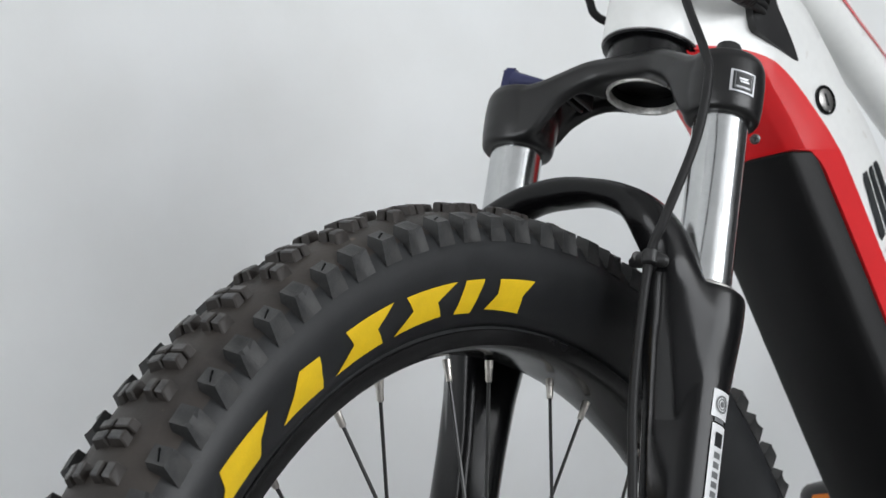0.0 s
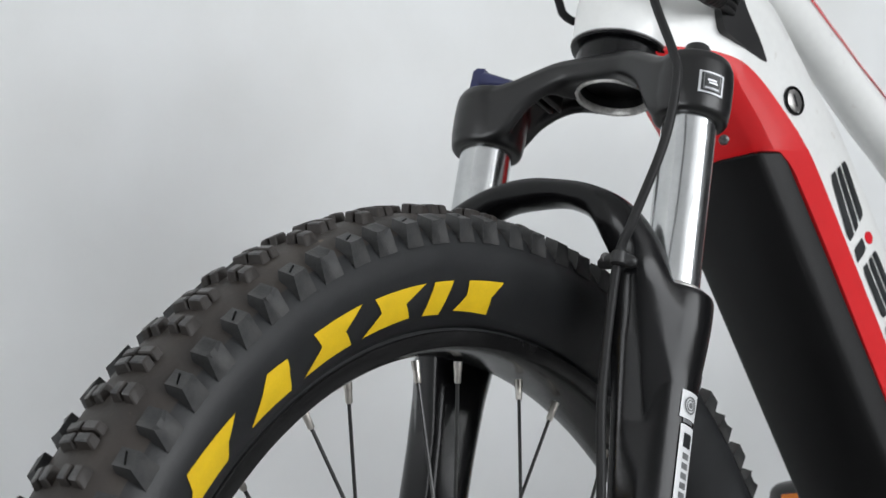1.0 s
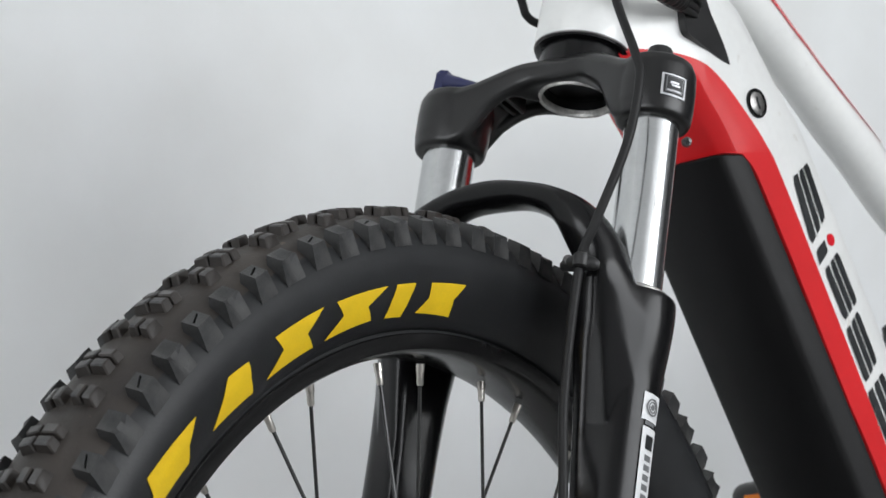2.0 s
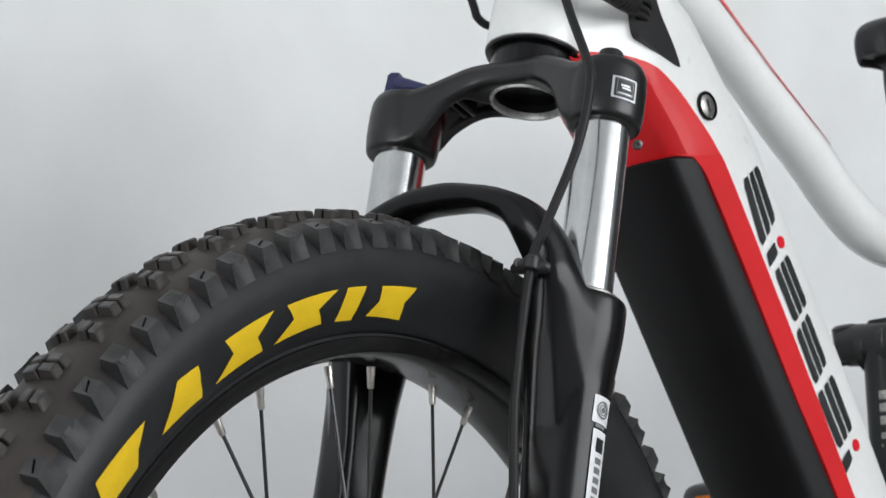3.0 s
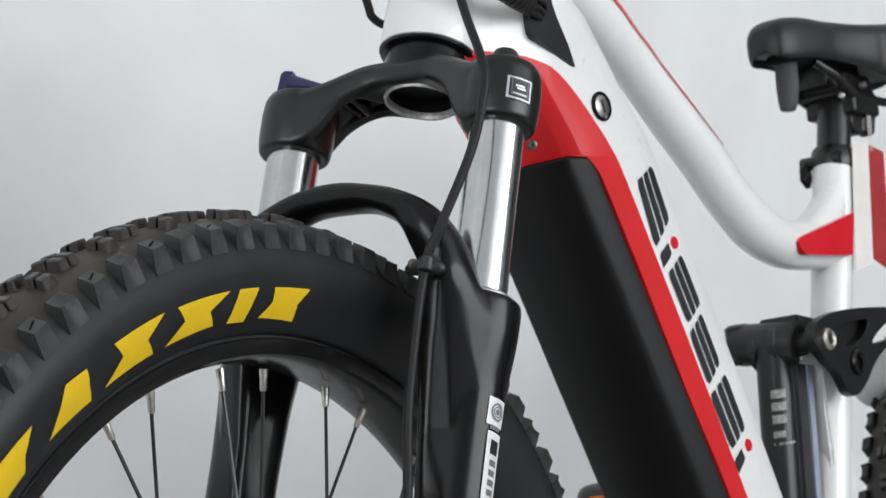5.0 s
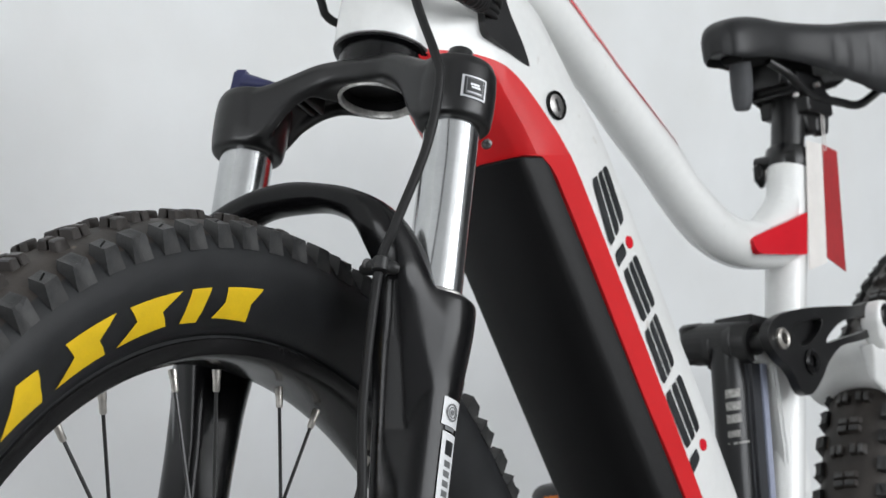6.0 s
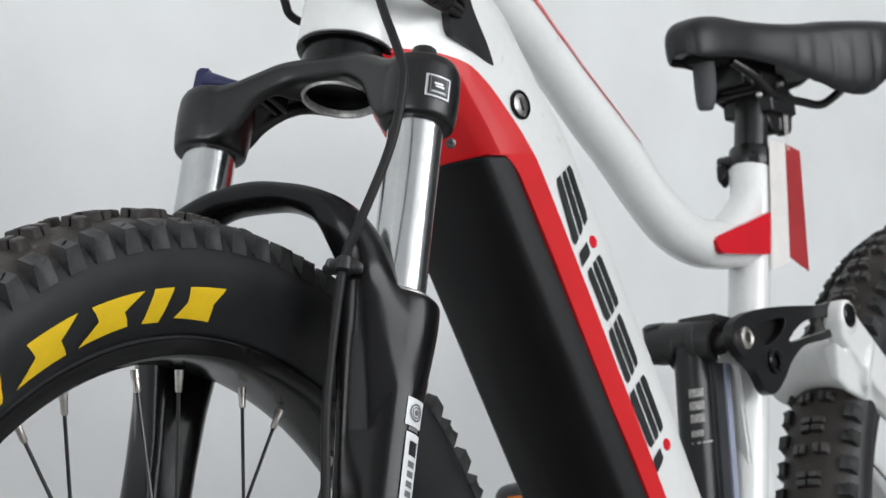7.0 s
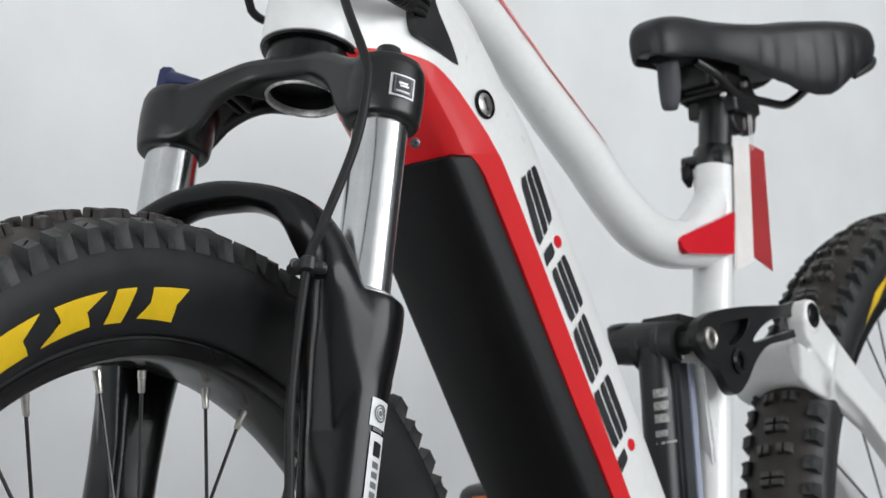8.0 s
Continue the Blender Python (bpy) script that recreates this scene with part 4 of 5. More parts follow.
for s in (-1, 1):
    bm = bmesh.new()
    tube(bm, curve([(0.876, s * 0.071, 0.829), (0.903, s * 0.074, 0.8385), (0.928, s * 0.066, 0.848), (0.941, s * 0.046, 0.853)], 5), [0.0028, 0.0042, 0.0042, 0.0036], 12)
    frame_part("rear_bumper", bm, PLASTIC, "black bumper strip", saddle)
bm = bmesh.new()
tube(bm, [(0.684, 0, 0.846), (0.683, 0, 0.839), (0.681, 0, 0.826), (0.678, 0, 0.814), (0.676, 0, 0.8085), (0.676, 0, 0.8070)], [0.0088, 0.0092, 0.0092, 0.0080, 0.0064, 0.0044], 20)
frame_part("foam_bumper", bm, FOAM, "dark grey foam bumper", saddle)
for y in (-0.022, 0.022):
    bm = bmesh.new()
    tube(bm, curve([(0.702, y * 0.7, 0.845), (0.722, y, 0.833), (0.752, y, 0.818), (0.800, y, 0.814), (0.835, y * 1.1, 0.813), (0.866, y * 1.5, 0.828), (0.890, y * 1.7, 0.840)], 6), 0.0037, 12)
    frame_part("rail", bm, BLACK_SATIN, "black steel rail", saddle)
bm = bmesh.new()
block(bm, pose(0.766, 0, 0.812, 0, 4, 0), 0.042, 0.046, 0.018)
block(bm, pose(0.760, 0, 0.828, 0, 4, 0), 0.050, 0.046, 0.020, 0.85)
block(bm, pose(0.752, 0.004, 0.838, 0, 0, 0), 0.060, 0.034, 0.020)
tube(bm, [(0.764, -0.015, 0.802), (0.764, -0.013, 0.802), (0.764, 0.013, 0.802), (0.764, 0.015, 0.802)], [0.0130, 0.0150, 0.0150, 0.0130], 28)
tube(bm, [(0.782, -0.013, 0.816), (0.778, -0.013, 0.800), (0.775, -0.013, 0.789), (0.775, -0.013, 0.786)], [0.0085, 0.0080, 0.0075, 0.0050], 18)
head = frame_part("post_head", bm, BLACK_SATIN, "black cast clamp head", seat_post)
cast = head.modifiers.new("cast", "REMESH")
cast.mode, cast.voxel_size, cast.use_smooth_shade = "VOXEL", 0.0010, True
ease = head.modifiers.new("ease", "SMOOTH")
ease.factor, ease.iterations = 0.5, 24
bm = bmesh.new()
spin(bm, [(0.0, -0.002), (0.0024, -0.002), (0.0028, 0.0), (0.0028, 0.003), (0.0, 0.003)], 14, "y", (0.7565, -0.0275, 0.8258))
frame_part("clamp_bolt", bm, STEEL, "steel bolt", seat_post)
bm = bmesh.new()
tube(bm, [(0.7345, -0.018, 0.8180), (0.7325, -0.019, 0.8180), (0.7315, -0.0195, 0.8180)], [0.0028, 0.0028, 0.0016], 12)
frame_part("clamp_bolt", bm, STEEL, "steel bolt", seat_post)

# ---- shock and rear suspension ----
bm = bmesh.new()
tube(bm, [(0.6125, 0.010, 0.620), (0.6090, 0.010, 0.600), (0.5920, 0.010, 0.500), (0.5860, 0.010, 0.460)], [0.0138, 0.0138, 0.0138, 0.0138], 40)
shock = frame_part("rear_shock", bm, SHOCK, "dark grey air shock with pale marks")
bm = bmesh.new()
tube(bm, [(0.616, -0.012, 0.6220), (0.616, -0.010, 0.6222), (0.616, 0.040, 0.6272), (0.616, 0.044, 0.6276)], [0.0150, 0.0165, 0.0165, 0.0150], 28)
block(bm, pose(0.632, 0.006, 0.630, 0, 10, 0), 0.030, 0.034, 0.024)
frame_part("shock_head", bm, PLASTIC, "black shock head", shock, bevel=0.0018)
bm = bmesh.new()
tube(bm, [(0.614, 0.040, 0.6120), (0.614, 0.040, 0.6140), (0.615, 0.040, 0.6410), (0.615, 0.040, 0.6435)], [0.0075, 0.0105, 0.0105, 0.0075], 24)
frame_part("shock_knob", bm, BLACK_SATIN, "black adjuster knob", shock)
for y in (0.004, 0.022):
    bm = bmesh.new()
    spin(bm, [(0.0160, y - 0.004), (0.0180, y - 0.003), (0.0180, y + 0.003), (0.0160, y + 0.004)], 28, "y", (0.616, 0, 0.6216))
    frame_part("shock_band", bm, BLACK_SATIN, "", shock)
bm = bmesh.new()
tube(bm, [(0.616, -0.034, 0.6216), (0.616, 0.0, 0.6216)], 0.0080, 20)
frame_part("shock_axle", bm, BLACK_SATIN, "black axle", shock)
bm = bmesh.new()
block(bm, pose(0.6130, 0.006, 0.545, 0, 9.5, 0), 0.026, 0.028, 0.130)
frame_part("shock_reservoir", bm, SHOCK_SIDE, "dark grey flat side", shock, bevel=0.003)
bm = bmesh.new()
block(bm, pose(0.6190, -0.0086, 0.545, 0, 9.5, 0), 0.0072, 0.0020, 0.126)
frame_part("bright_edge", bm, SHOCK_EDGE, "pale machined edge", shock)
bm = bmesh.new()
tube(bm, [(0.590, 0, 0.465), (0.584, 0, 0.410), (0.582, 0, 0.395)], [0.008, 0.008, 0.014], 20)
frame_part("shock_shaft", bm, CHROME, "chrome shock shaft", shock)

ROCKER = [(0.5960, 0.6227), (0.6040, 0.6345), (0.6295, 0.6412), (0.6738, 0.6432), (0.7450, 0.6415), (0.7720, 0.6430), (0.7850, 0.6300), (0.7720, 0.6175), (0.7450, 0.6130),
          (0.7102, 0.6104), (0.6853, 0.5994), (0.6687, 0.5863), (0.6500, 0.5768), (0.6360, 0.5800), (0.6250, 0.5960), (0.6080, 0.6080)]
FAR_LINK = [(0.6400, 0.6240), (0.6480, 0.6330), (0.6738, 0.6400), (0.7450, 0.6400), (0.7720, 0.6430), (0.7850, 0.6300), (0.7720, 0.6175), (0.7450, 0.6200), (0.7000, 0.6180), (0.6560, 0.6120)]
for y0, y1 in ((-0.0355, -0.0275), (0.0275, 0.0355)):
    bm = bmesh.new()
    if y0 < 0:
        plate(bm, smooth2(ROCKER, 4), y0, y1, [smooth2([(0.6330, 0.6290), (0.6600, 0.6330), (0.6840, 0.6335), (0.6740, 0.6223), (0.6480, 0.6140)], 3),
                                               smooth2([(0.6860, 0.6145), (0.7009, 0.6245), (0.7253, 0.6310), (0.7600, 0.6305), (0.7580, 0.6210), (0.7221, 0.6175)], 3)])
    else:
        plate(bm, smooth2(FAR_LINK, 4), y0, y1)
    rocker = frame_part("rocker_link", bm, BLACK_SATIN, "black forged rocker link with cut-outs", bevel=0.0)
    mod = rocker.modifiers.new("round", "BEVEL")
    mod.width, mod.segments, mod.limit_method, mod.angle_limit = 0.0022, 2, "ANGLE", radians(50)
    if y0 < 0:
        bm = bmesh.new()
        plate(bm, smooth2([(0.6250, 0.6330), (0.6600, 0.6370), (0.6900, 0.6370), (0.6780, 0.6190), (0.6480, 0.6090)], 3), -0.0272, -0.0262)
        frame_part("link_web", bm, BLACK_SATIN, "", rocker)
    if y0 < 0:
        for x, z, r, mat, label in ((0.6160, 0.6216, 0.0085, NICKEL, "silver hex bolt"), (0.6552, 0.6013, 0.0100, BLACK_GLOSS, "black pivot bolt")):
            bm = bmesh.new()
            spin(bm, [(0.0, 0.0005), (r * 0.45, 0.0005), (r * 0.5, -0.0030), (r * 0.8, -0.0036), (r, -0.0020), (r, 0.004), (0, 0.004)], 20, "y", (x, y0, z))
            frame_part("pivot_bolt", bm, mat, label, rocker)

STAY = [(0.7560, 0.6280), (0.7610, 0.6400), (0.7690, 0.6435), (0.7780, 0.6415), (0.7860, 0.6330), (0.8296, 0.5957), (0.8868, 0.5495), (1.0700, 0.3850), (1.0750, 0.3500), (1.0500, 0.3560),
        (0.8462, 0.5416), (0.8081, 0.5661), (0.7886, 0.5853), (0.7731, 0.6003), (0.7600, 0.6120)]
FAR_STAY = STAY[:10] + [(0.8850, 0.5330), (0.8300, 0.5760), (0.8000, 0.6020), (0.7750, 0.6120)]
bm = bmesh.new()
for sgn in (-1, 1):
    plate(bm, STAY if sgn < 0 else FAR_STAY, sgn * 0.0300, sgn * 0.0460)
    tube(bm, [(0.7710, sgn * 0.0320, 0.6300), (0.7710, sgn * 0.0330, 0.6300), (0.7710, sgn * 0.0470, 0.6300), (0.7710, sgn * 0.0480, 0.6300)], [0.0125, 0.0138, 0.0138, 0.0128], 32)
tube(bm, curve([(0.812, -0.0400, 0.5830), (0.808, -0.0300, 0.5860), (0.802, -0.016, 0.5920), (0.799, 0.0, 0.5940), (0.802, 0.016, 0.5920), (0.808, 0.0300, 0.5860), (0.812, 0.0400, 0.5830)], 6), [0.0230, 0.0225, 0.0215, 0.0212, 0.0215, 0.0225, 0.0230], 28)
# the near stay falls away inward below its proud outer band
SKIRT = [((0.7500, 0.6100), (0.7600, 0.5800)), ((0.7731, 0.6003), (0.7750, 0.5700)), ((0.7886, 0.5853), (0.7944, 0.5625)), ((0.8081, 0.5661), (0.8221, 0.5503)),
         ((0.8462, 0.5416), (0.8660, 0.5253)), ((1.0550, 0.3720), (1.0500, 0.3560))]
loft(bm, [[Vector((a[0], -0.0430, a[1])), Vector((b[0], -0.0345, b[1])), Vector((b[0], -0.0290, b[1])), Vector((a[0], -0.0290, a[1]))] for a, b in SKIRT])
stay = frame_part("swingarm_stay", bm, WHITE, "white cast swingarm stay bridging the rear tyre")
cast = stay.modifiers.new("cast", "REMESH")
cast.mode, cast.voxel_size, cast.use_smooth_shade = "VOXEL", 0.0014, True
ease = stay.modifiers.new("ease", "SMOOTH")
ease.factor, ease.iterations = 0.5, 16
for sgn in (-1, 1):
    bm = bmesh.new()
    spin(bm, [(0.0, sgn * 0.0502), (0.0045, sgn * 0.0500), (0.0080, sgn * 0.0494), (0.0102, sgn * 0.0484), (0.0108, sgn * 0.0472), (0.0108, sgn * 0.045)], 24, "y", (0.7710, 0, 0.6300))
    frame_part("stay_bolt", bm, BLACK_GLOSS, "black pivot cap", stay)
for sgn in (-1, 1):
    bm = bmesh.new()
    tube(bm, curve([(0.600, sgn * 0.045, 0.370), (0.70, sgn * 0.055, 0.385), (0.90, sgn * 0.066, 0.375), (1.0747, sgn * 0.068, 0.362)], 6), [0.020, 0.018, 0.014, 0.012], 20, flat=0.6)
    frame_part("chain_stay", bm, WHITE, "white chain stay")

bm = bmesh.new()
plate(bm, [(0.6120, 0.6150), (0.6560, 0.6130), (0.6700, 0.5900), (0.6700, 0.5000), (0.6340, 0.5000), (0.6385, 0.5400), (0.6405, 0.5800), (0.6410, 0.6035), (0.6125, 0.6070)], -0.012, 0.012)
frame_part("shock_tab", bm, WHITE, "white shock mount bracket", seat_tube, bevel=0.002)

# bottom bracket with motor housing, crank and pedal
bm = bmesh.new()
tube(bm, [(0.565, -0.052, 0.345), (0.565, -0.048, 0.345), (0.565, 0.048, 0.345), (0.565, 0.052, 0.345)], [0.060, 0.072, 0.072, 0.060], 40)
motor = frame_part("motor_housing", bm, PLASTIC, "black motor housing")
for sgn, dx, dz in ((1, 0.022, 0.163), (-1, -0.022, -0.163)):
    bm = bmesh.new()
    tube(bm, [(0.565, sgn * 0.066, 0.362), (0.565 + dx, sgn * 0.078, 0.362 + dz)], [0.016, 0.012], 20, flat=0.55)
    crank = frame_part("crank_arm", bm, BLACK_SATIN, "black crank arm")
    bm = bmesh.new()
    px, pz = 0.565 + dx, 0.362 + dz
    tube(bm, [(px, sgn * 0.080, pz), (px, sgn * 0.165, pz)], 0.008, 14)
    tube(bm, [(px + 0.041 * blunt(math.cos(a), 0.55), sgn * (0.125 + 0.040 * blunt(math.sin(a), 0.55)), pz) for a in np.linspace(0, 2 * math.pi, 41).tolist()], 0.0115, 16, side=Vector((0, 0, 1)))
    frame_part("pedal", bm, PLASTIC, "black cage pedal with orange reflectors", crank)
    for k in (-1, 1):
        bm = bmesh.new()
        block(bm, pose(px + k * 0.0520, sgn * 0.122, pz - 0.003), 0.004, 0.050, 0.012)
        frame_part("reflector", bm, ORANGE, "orange reflector", crank, bevel=0.001)

# rear wheel
rear_tyre = tyre("rear_tyre", REAR @ Matrix.Diagonal((1, 1.08, 1, 1)), 14, 116, "black knobbly rubber rear tyre")
printed_mark(rear_tyre, ((56.5, 0.3060), (64.5, 0.3055), (69.5, 0.3190), (62.0, 0.3195)))
rear_rim = wheel("rear_rim", REAR, "black rear rim with spokes")


# ---- fittings and marks on the frame ----
def side_y(x, z):
    """Depth of the white down tube's near side at a place of the bike's plane."""
    best = min(range(len(SPINE)), key=lambda i: (SPINE[i].x - x) ** 2 + (SPINE[i].z - z) ** 2)
    t = (SPINE[min(best + 1, len(SPINE) - 1)] - SPINE[max(best - 1, 0)]).normalized()
    n = Vector((-t.z, 0, t.x))
    n = -n if n.x < 0 else n
    a = (Vector((x, 0, z)) - SPINE[best]).dot(n)
    half = white_shape(best / (len(SPINE) - 1), SPINE[best])[:6]
    return -float(np.interp(a, [h[0] for h in half], [h[1] for h in half]))


def decal(name, corners, bars, mat, parent, lift=0.0006):
    """Plain printed mark on the down tube: bars (u0, u1, v0, v1, corners to clip) of a quad (x, z)."""
    c = [Vector((x, z)) for x, z in corners]
    bm = bmesh.new()
    for u0, u1, v0, v1, clip in bars:
        def at(u, v):
            u, v = u0 + (u1 - u0) * u, v0 + (v1 - v0) * v
            p = (c[0] * (1 - u) + c[1] * u) * (1 - v) + (c[3] * (1 - u) + c[2] * u) * v
            return bm.verts.new((p.x, -side_y(p.x, p.y) - lift, p.y))

        us = [0, 0.22, 0.5, 0.78, 1]
        vs = [0, 0.10, 0.3, 0.5, 0.7, 0.90, 1]
        grid = [[at(u, v) for u in us] for v in vs]
        for i in range(6):
            for j in range(4):
                q = [grid[i][j], grid[i][j + 1], grid[i + 1][j + 1], grid[i + 1][j]]
                drop = {(0, 0): 0, (0, 3): 1, (5, 3): 2, (5, 0): 3}.get((i, j))
                if drop is not None and drop in clip:
                    q.pop(drop)
                bm.faces.new(q)
    return frame_part(name, bm, mat, "", parent)


GRILLE = ((0, 0.30, 0, 1, (0, 3)), (0.38, 0.64, 0, 1, (0, 2)), (0.72, 1, 0, 1, (1, 2)))
MARK_QUADS = [  # corners of each plain mark, and the bars it is made of
    ([(0.3806, 0.7395), (0.4017, 0.7505), (0.4131, 0.7139), (0.3912, 0.6939)], GRILLE),
    ([(0.3956, 0.6900), (0.4065, 0.6974), (0.4091, 0.6893), (0.3971, 0.6804)], ((0, 1, 0, 1, (0, 2)),)),
    ([(0.4016, 0.6768), (0.4210, 0.6894), (0.4356, 0.6552), (0.4162, 0.6418)], GRILLE),
    ([(0.4164, 0.6349), (0.4344, 0.6487), (0.4484, 0.6136), (0.4303, 0.5987)], GRILLE),
    ([(0.4305, 0.5917), (0.4533, 0.6055), (0.4682, 0.5671), (0.4470, 0.5532)], GRILLE),
    ([(0.4484, 0.5457), (0.4588, 0.5532), (0.4618, 0.5455), (0.4516, 0.5365)], ((0, 1, 0, 1, (0, 2)),)),
]
for quad, bars in MARK_QUADS:
    decal("dark_mark", quad, bars, DECAL, down_tube)
for x, z in ((0.4148, 0.6973), (0.4689, 0.5545)):
    bm = bmesh.new()
    y = -side_y(x, z)
    spin(bm, [(0.0, y - 0.0008), (0.0042, y - 0.0008), (0.0048, y + 0.001)], 20, "y", (x, 0, z))
    frame_part("red_dot", bm, RED_GLOSS, "red dot", down_tube)

# key lock
kx, kz = 0.3535, 0.7893
ky = -side_y(kx, kz)
bm = bmesh.new()
spin(bm, [(0.0100, ky + 0.004), (0.0100, ky - 0.0012), (0.0095, ky - 0.0018), (0.0086, ky - 0.0018), (0.0082, ky - 0.0002), (0.0, ky - 0.0002)], 32, "y", (kx, 0, kz))
lock = frame_part("battery_lock", bm, BLACK_GLOSS, "black battery lock with steel key disc", down_tube)
bm = bmesh.new()
spin(bm, [(0.0076, ky + 0.0004), (0.0076, ky - 0.0012), (0.0070, ky - 0.0016), (0.0, ky - 0.0016)], 28, "y", (kx, 0, kz))
frame_part("key_disc", bm, STEEL, "steel key disc", down_tube)
bm = bmesh.new()
block(bm, pose(kx, ky - 0.0017, kz, 0, -12, 0), 0.0012, 0.0010, 0.0085)
frame_part("key_slot", bm, DECAL, "", down_tube)

# cross-head screw on the red cap
SCREW = pose(0.2893, -0.0310, 0.7650) @ Matrix.Rotation(radians(45), 4, "Z")
bm = bmesh.new()
spin(bm, [(0.0, -0.0007), (0.0026, -0.0006), (0.0032, -0.0001), (0.0034, 0.003)], 18, "x", (0.0, 0, 0))
bmesh.ops.transform(bm, matrix=SCREW, verts=bm.verts)
screw = frame_part("cap_screw", bm, DARK_STEEL, "dark steel cross-head screw", red_cap)
for turn in (20, 110):
    bm = bmesh.new()
    block(bm, SCREW @ pose(-0.0008, 0, 0, turn, 0, 0), 0.0004, 0.0040, 0.0008)
    frame_part("screw_slot", bm, DECAL, "", red_cap)

# cable port with its cables
bm = bmesh.new()
plate(bm, smooth2([(0.2940, 0.8560), (0.2914, 0.8360), (0.3000, 0.8292), (0.3172, 0.8206), (0.3292, 0.8153), (0.3322, 0.8164), (0.3278, 0.8310), (0.3196, 0.8490), (0.3150, 0.8640), (0.3050, 0.8680)], 3), -0.0425, -0.030)
port = frame_part("cable_port", bm, BLACK_SATIN, "black cable entry cover", head_tube)
for k, (dy, dz) in enumerate(((0.0, 0.0), (-0.003, 0.005), (0.002, -0.004))):
    bm = bmesh.new()
    tube(bm, curve([(0.310, -0.038 + dy, 0.8480 + dz), (0.300, -0.045 + dy, 0.8500 + dz), (0.2760, -0.052 + dy, 0.8520 + dz), (0.2500, -0.056 + dy, 0.8570 + dz), (0.215, -0.050 + dy, 0.880 + dz), (0.190, -0.040, 0.930)], 6), 0.0024, 10)
    frame_part("control_cable", bm, HOSE, "black control cable", head_tube)
bm = bmesh.new()
wrap_line = curve([(0.278, -0.0515, 0.8512), (0.2600, -0.0545, 0.8545), (0.2350, -0.0530, 0.8660), (0.205, -0.047, 0.900)], 22)
tube(bm, wrap_line, [0.0064 + 0.0013 * (i % 4 in (1, 2)) for i in range(len(wrap_line))], 16)
frame_part("cable_wrap", bm, PLASTIC, "black spiral cable wrap", head_tube)
bm = bmesh.new()
tube(bm, curve([(0.235, 0.050, 0.905), (0.2437, 0.050, 0.8732), (0.2465, 0.050, 0.8650), (0.254, 0.046, 0.8590), (0.270, 0.036, 0.8560)], 6), 0.0028, 10)
frame_part("control_cable", bm, HOSE, "black control cable", head_tube)

# pinstripe along the top tube
bm = bmesh.new()
rows = []
for i, p in enumerate(tt[10:37]):
    k = i / 26
    t = (tt[11 + i] - tt[9 + i]).normalized()
    n = Vector((-t.z, 0, t.x))
    n = -n if n.z < 0 else n
    r = float(np.interp((10 + i) / (len(tt) - 1), np.linspace(0, 1, 13), TT_R)) + 0.0006
    w = 0.62 * (1 - k) + 0.10
    rows.append([bm.verts.new(p + n * r * math.cos(a) + Vector((0, -r * math.sin(a), 0))) for a in (1.10 - w / 2, 1.10, 1.10 + w / 2)])
for a, b in zip(rows, rows[1:]):
    bm.faces.new((a[0], a[1], b[1], b[0]))
    bm.faces.new((a[1], a[2], b[2], b[1]))
frame_part("pinstripe", bm, RED_GLOSS, "thin red stripe", top_tube)

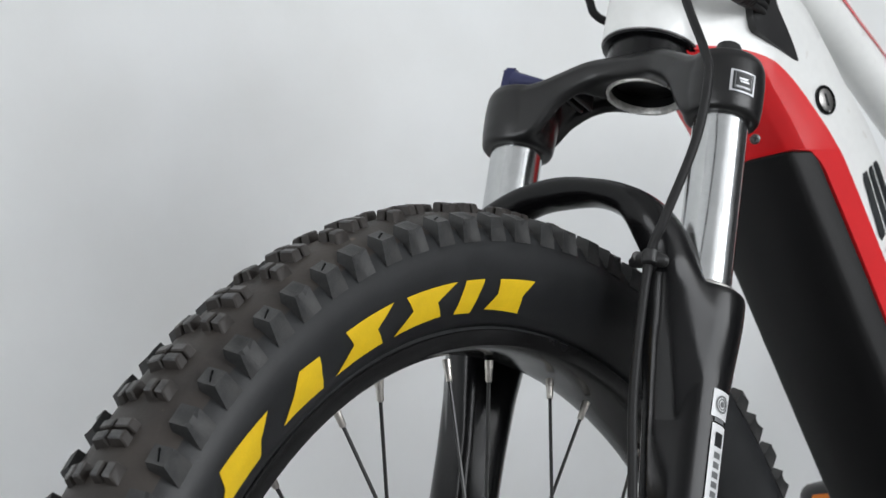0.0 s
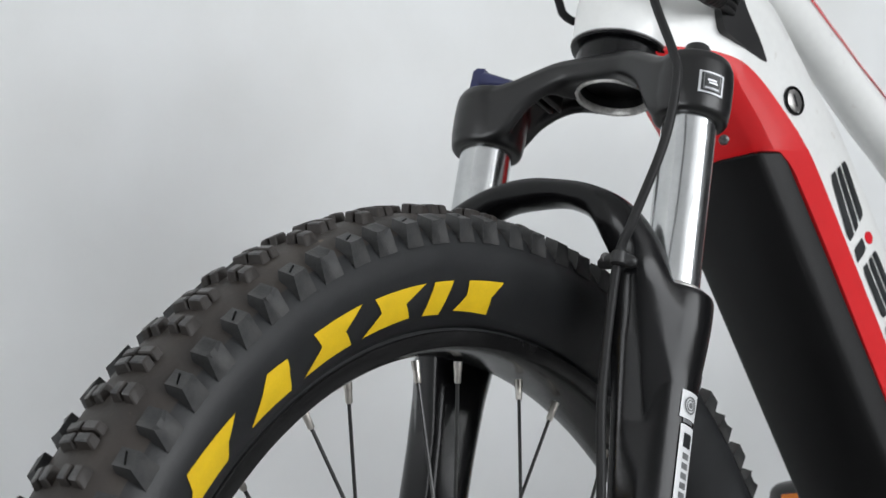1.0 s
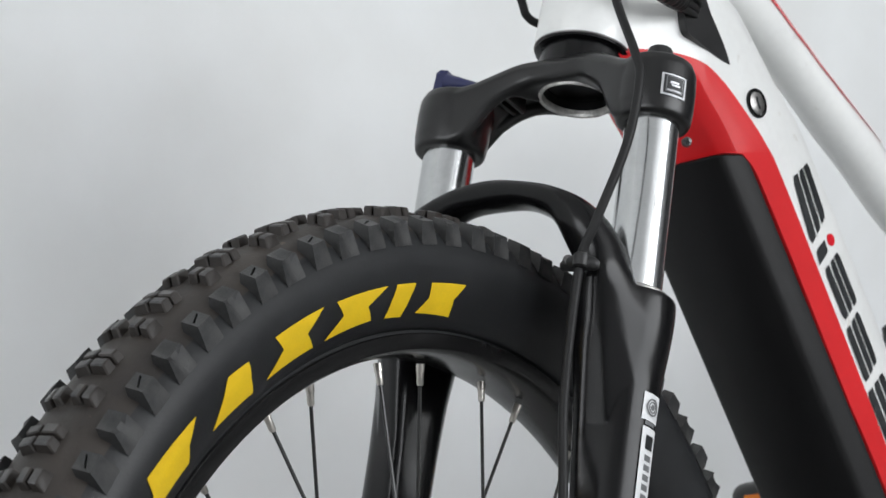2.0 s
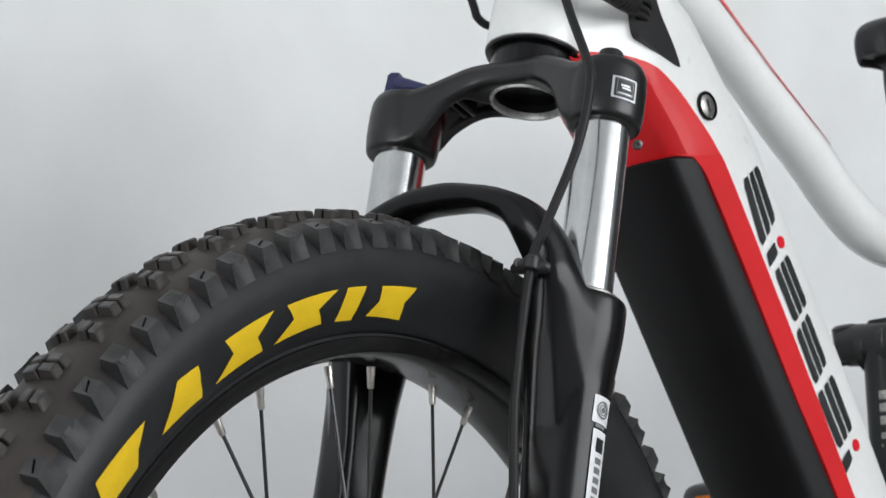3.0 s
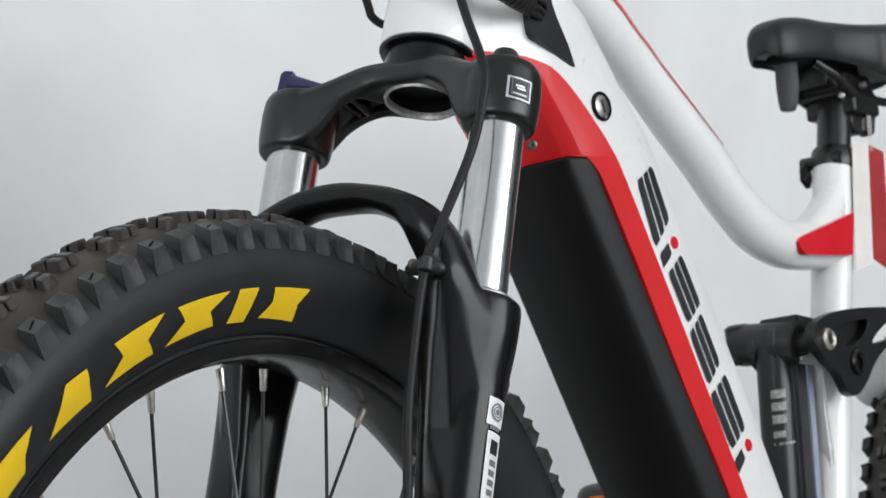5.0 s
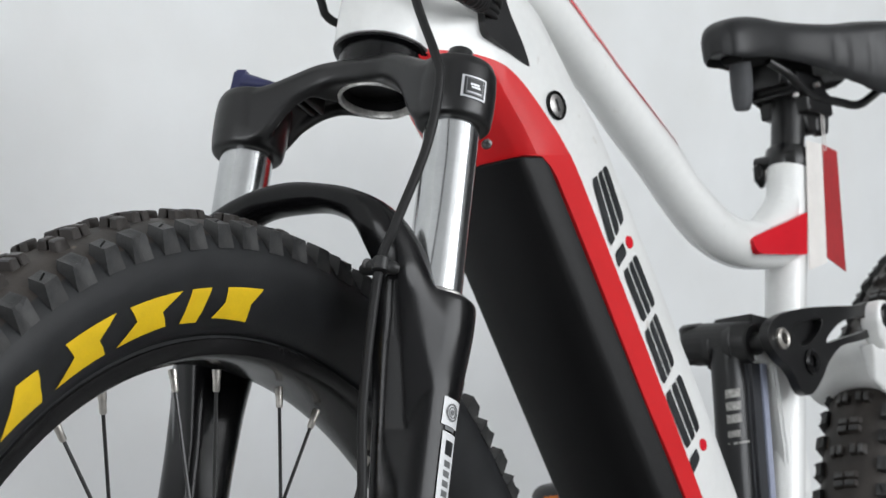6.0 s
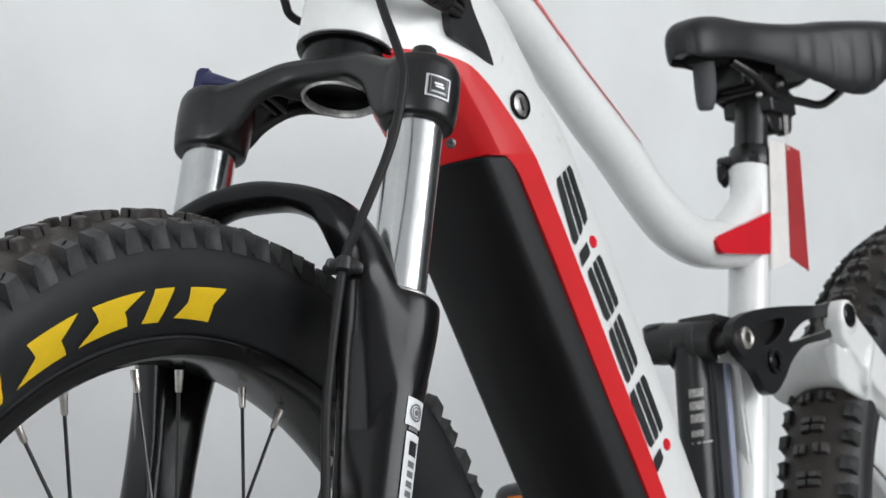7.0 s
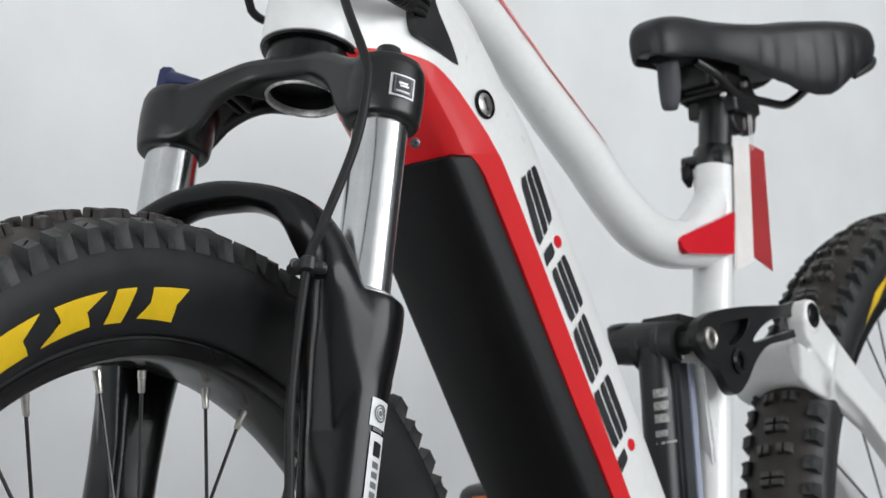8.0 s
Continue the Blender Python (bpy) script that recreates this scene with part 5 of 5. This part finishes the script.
# pale marks on the shock
for z, h, w in ((0.5830, 0.0080, 0.55), (0.5735, 0.0080, 0.55), (0.5640, 0.0080, 0.55), (0.5535, 0.0060, 0.45), (0.5480, 0.0022, 1.0)):
    bm = bmesh.new()
    f = (0.6090 - (0.600 - z) * 0.17)
    pts = [[bm.verts.new((f - (z - zz) * 0.17 - 0.0141 * math.cos(a), 0.010 - 0.0141 * math.sin(a), zz)) for a in np.linspace(0.23, 0.23 + w * 1.5, 5).tolist()] for zz in (z, z + h * 0.8)]
    for j in range(4):
        bm.faces.new((pts[0][j], pts[0][j + 1], pts[1][j + 1], pts[1][j]))
    frame_part("pale_mark", bm, FADED, "", shock)

# handlebar end of the bike, above the view
bm = bmesh.new()
tube(bm, [axis_at(u) for u in (0.640, 0.700)], 0.0175, 24)
tube(bm, curve([axis_at(0.685), axis_at(0.690) - _xp * 0.03, axis_at(0.695) - _fx * 0.055], 5), 0.018, 20)
stem = frame_part("stem", bm, BLACK_SATIN, "black handlebar stem")
mid = axis_at(0.695) - _fx * 0.055
bm = bmesh.new()
tube(bm, curve([mid - _fy * 0.33 + _fx * 0.035 + _z * 0.018, mid - _fy * 0.12 + _z * 0.012, mid - _fy * 0.05, mid + _fy * 0.05, mid + _fy * 0.12 + _z * 0.012, mid + _fy * 0.33 + _fx * 0.035 + _z * 0.018], 6), 0.0125, 20)
bar = frame_part("handlebar", bm, BLACK_SATIN, "black riser handlebar")
for sgn in (-1, 1):
    bm = bmesh.new()
    tube(bm, [mid + sgn * _fy * 0.235 + _fx * 0.018 + _z * 0.016, mid + sgn * _fy * 0.34 + _fx * 0.036 + _z * 0.0185], 0.0165, 20)
    frame_part("grip", bm, PLASTIC, "black rubber grip", bar)

# ---- hang tag on the saddle ----
tag = new("hang_tag")
tag.matrix_basis = pose(0, 0, 0, -LEAN)
tagged(tag, "folded red and white paper tag hanging from the saddle", "tag")
for name, quad, mat, y in (("red_leaf", [(0.7634, 0.7775), (0.7867, 0.7718), (0.7682, 0.6710), (0.7395, 0.6835)], TAG_RED, -0.020), ("paper_leaf", [(0.7370, 0.7800), (0.7628, 0.7775), (0.7388, 0.6790), (0.7070, 0.6740)], PAPER, -0.0196)):
    bm = bmesh.new()
    plate(bm, quad, y, y + 0.0008)
    part(name, bm, mat, tag)
bm = bmesh.new()
tube(bm, [(0.764, -0.0198, 0.772), (0.7679, -0.020, 0.7967), (0.772, -0.020, 0.815)], 0.0005, 6)
tube(bm, [(0.768, -0.0198, 0.772), (0.7719, -0.020, 0.7967), (0.775, -0.020, 0.815)], 0.0005, 6)
part("string", bm, PAPER, tag, "thin white string")
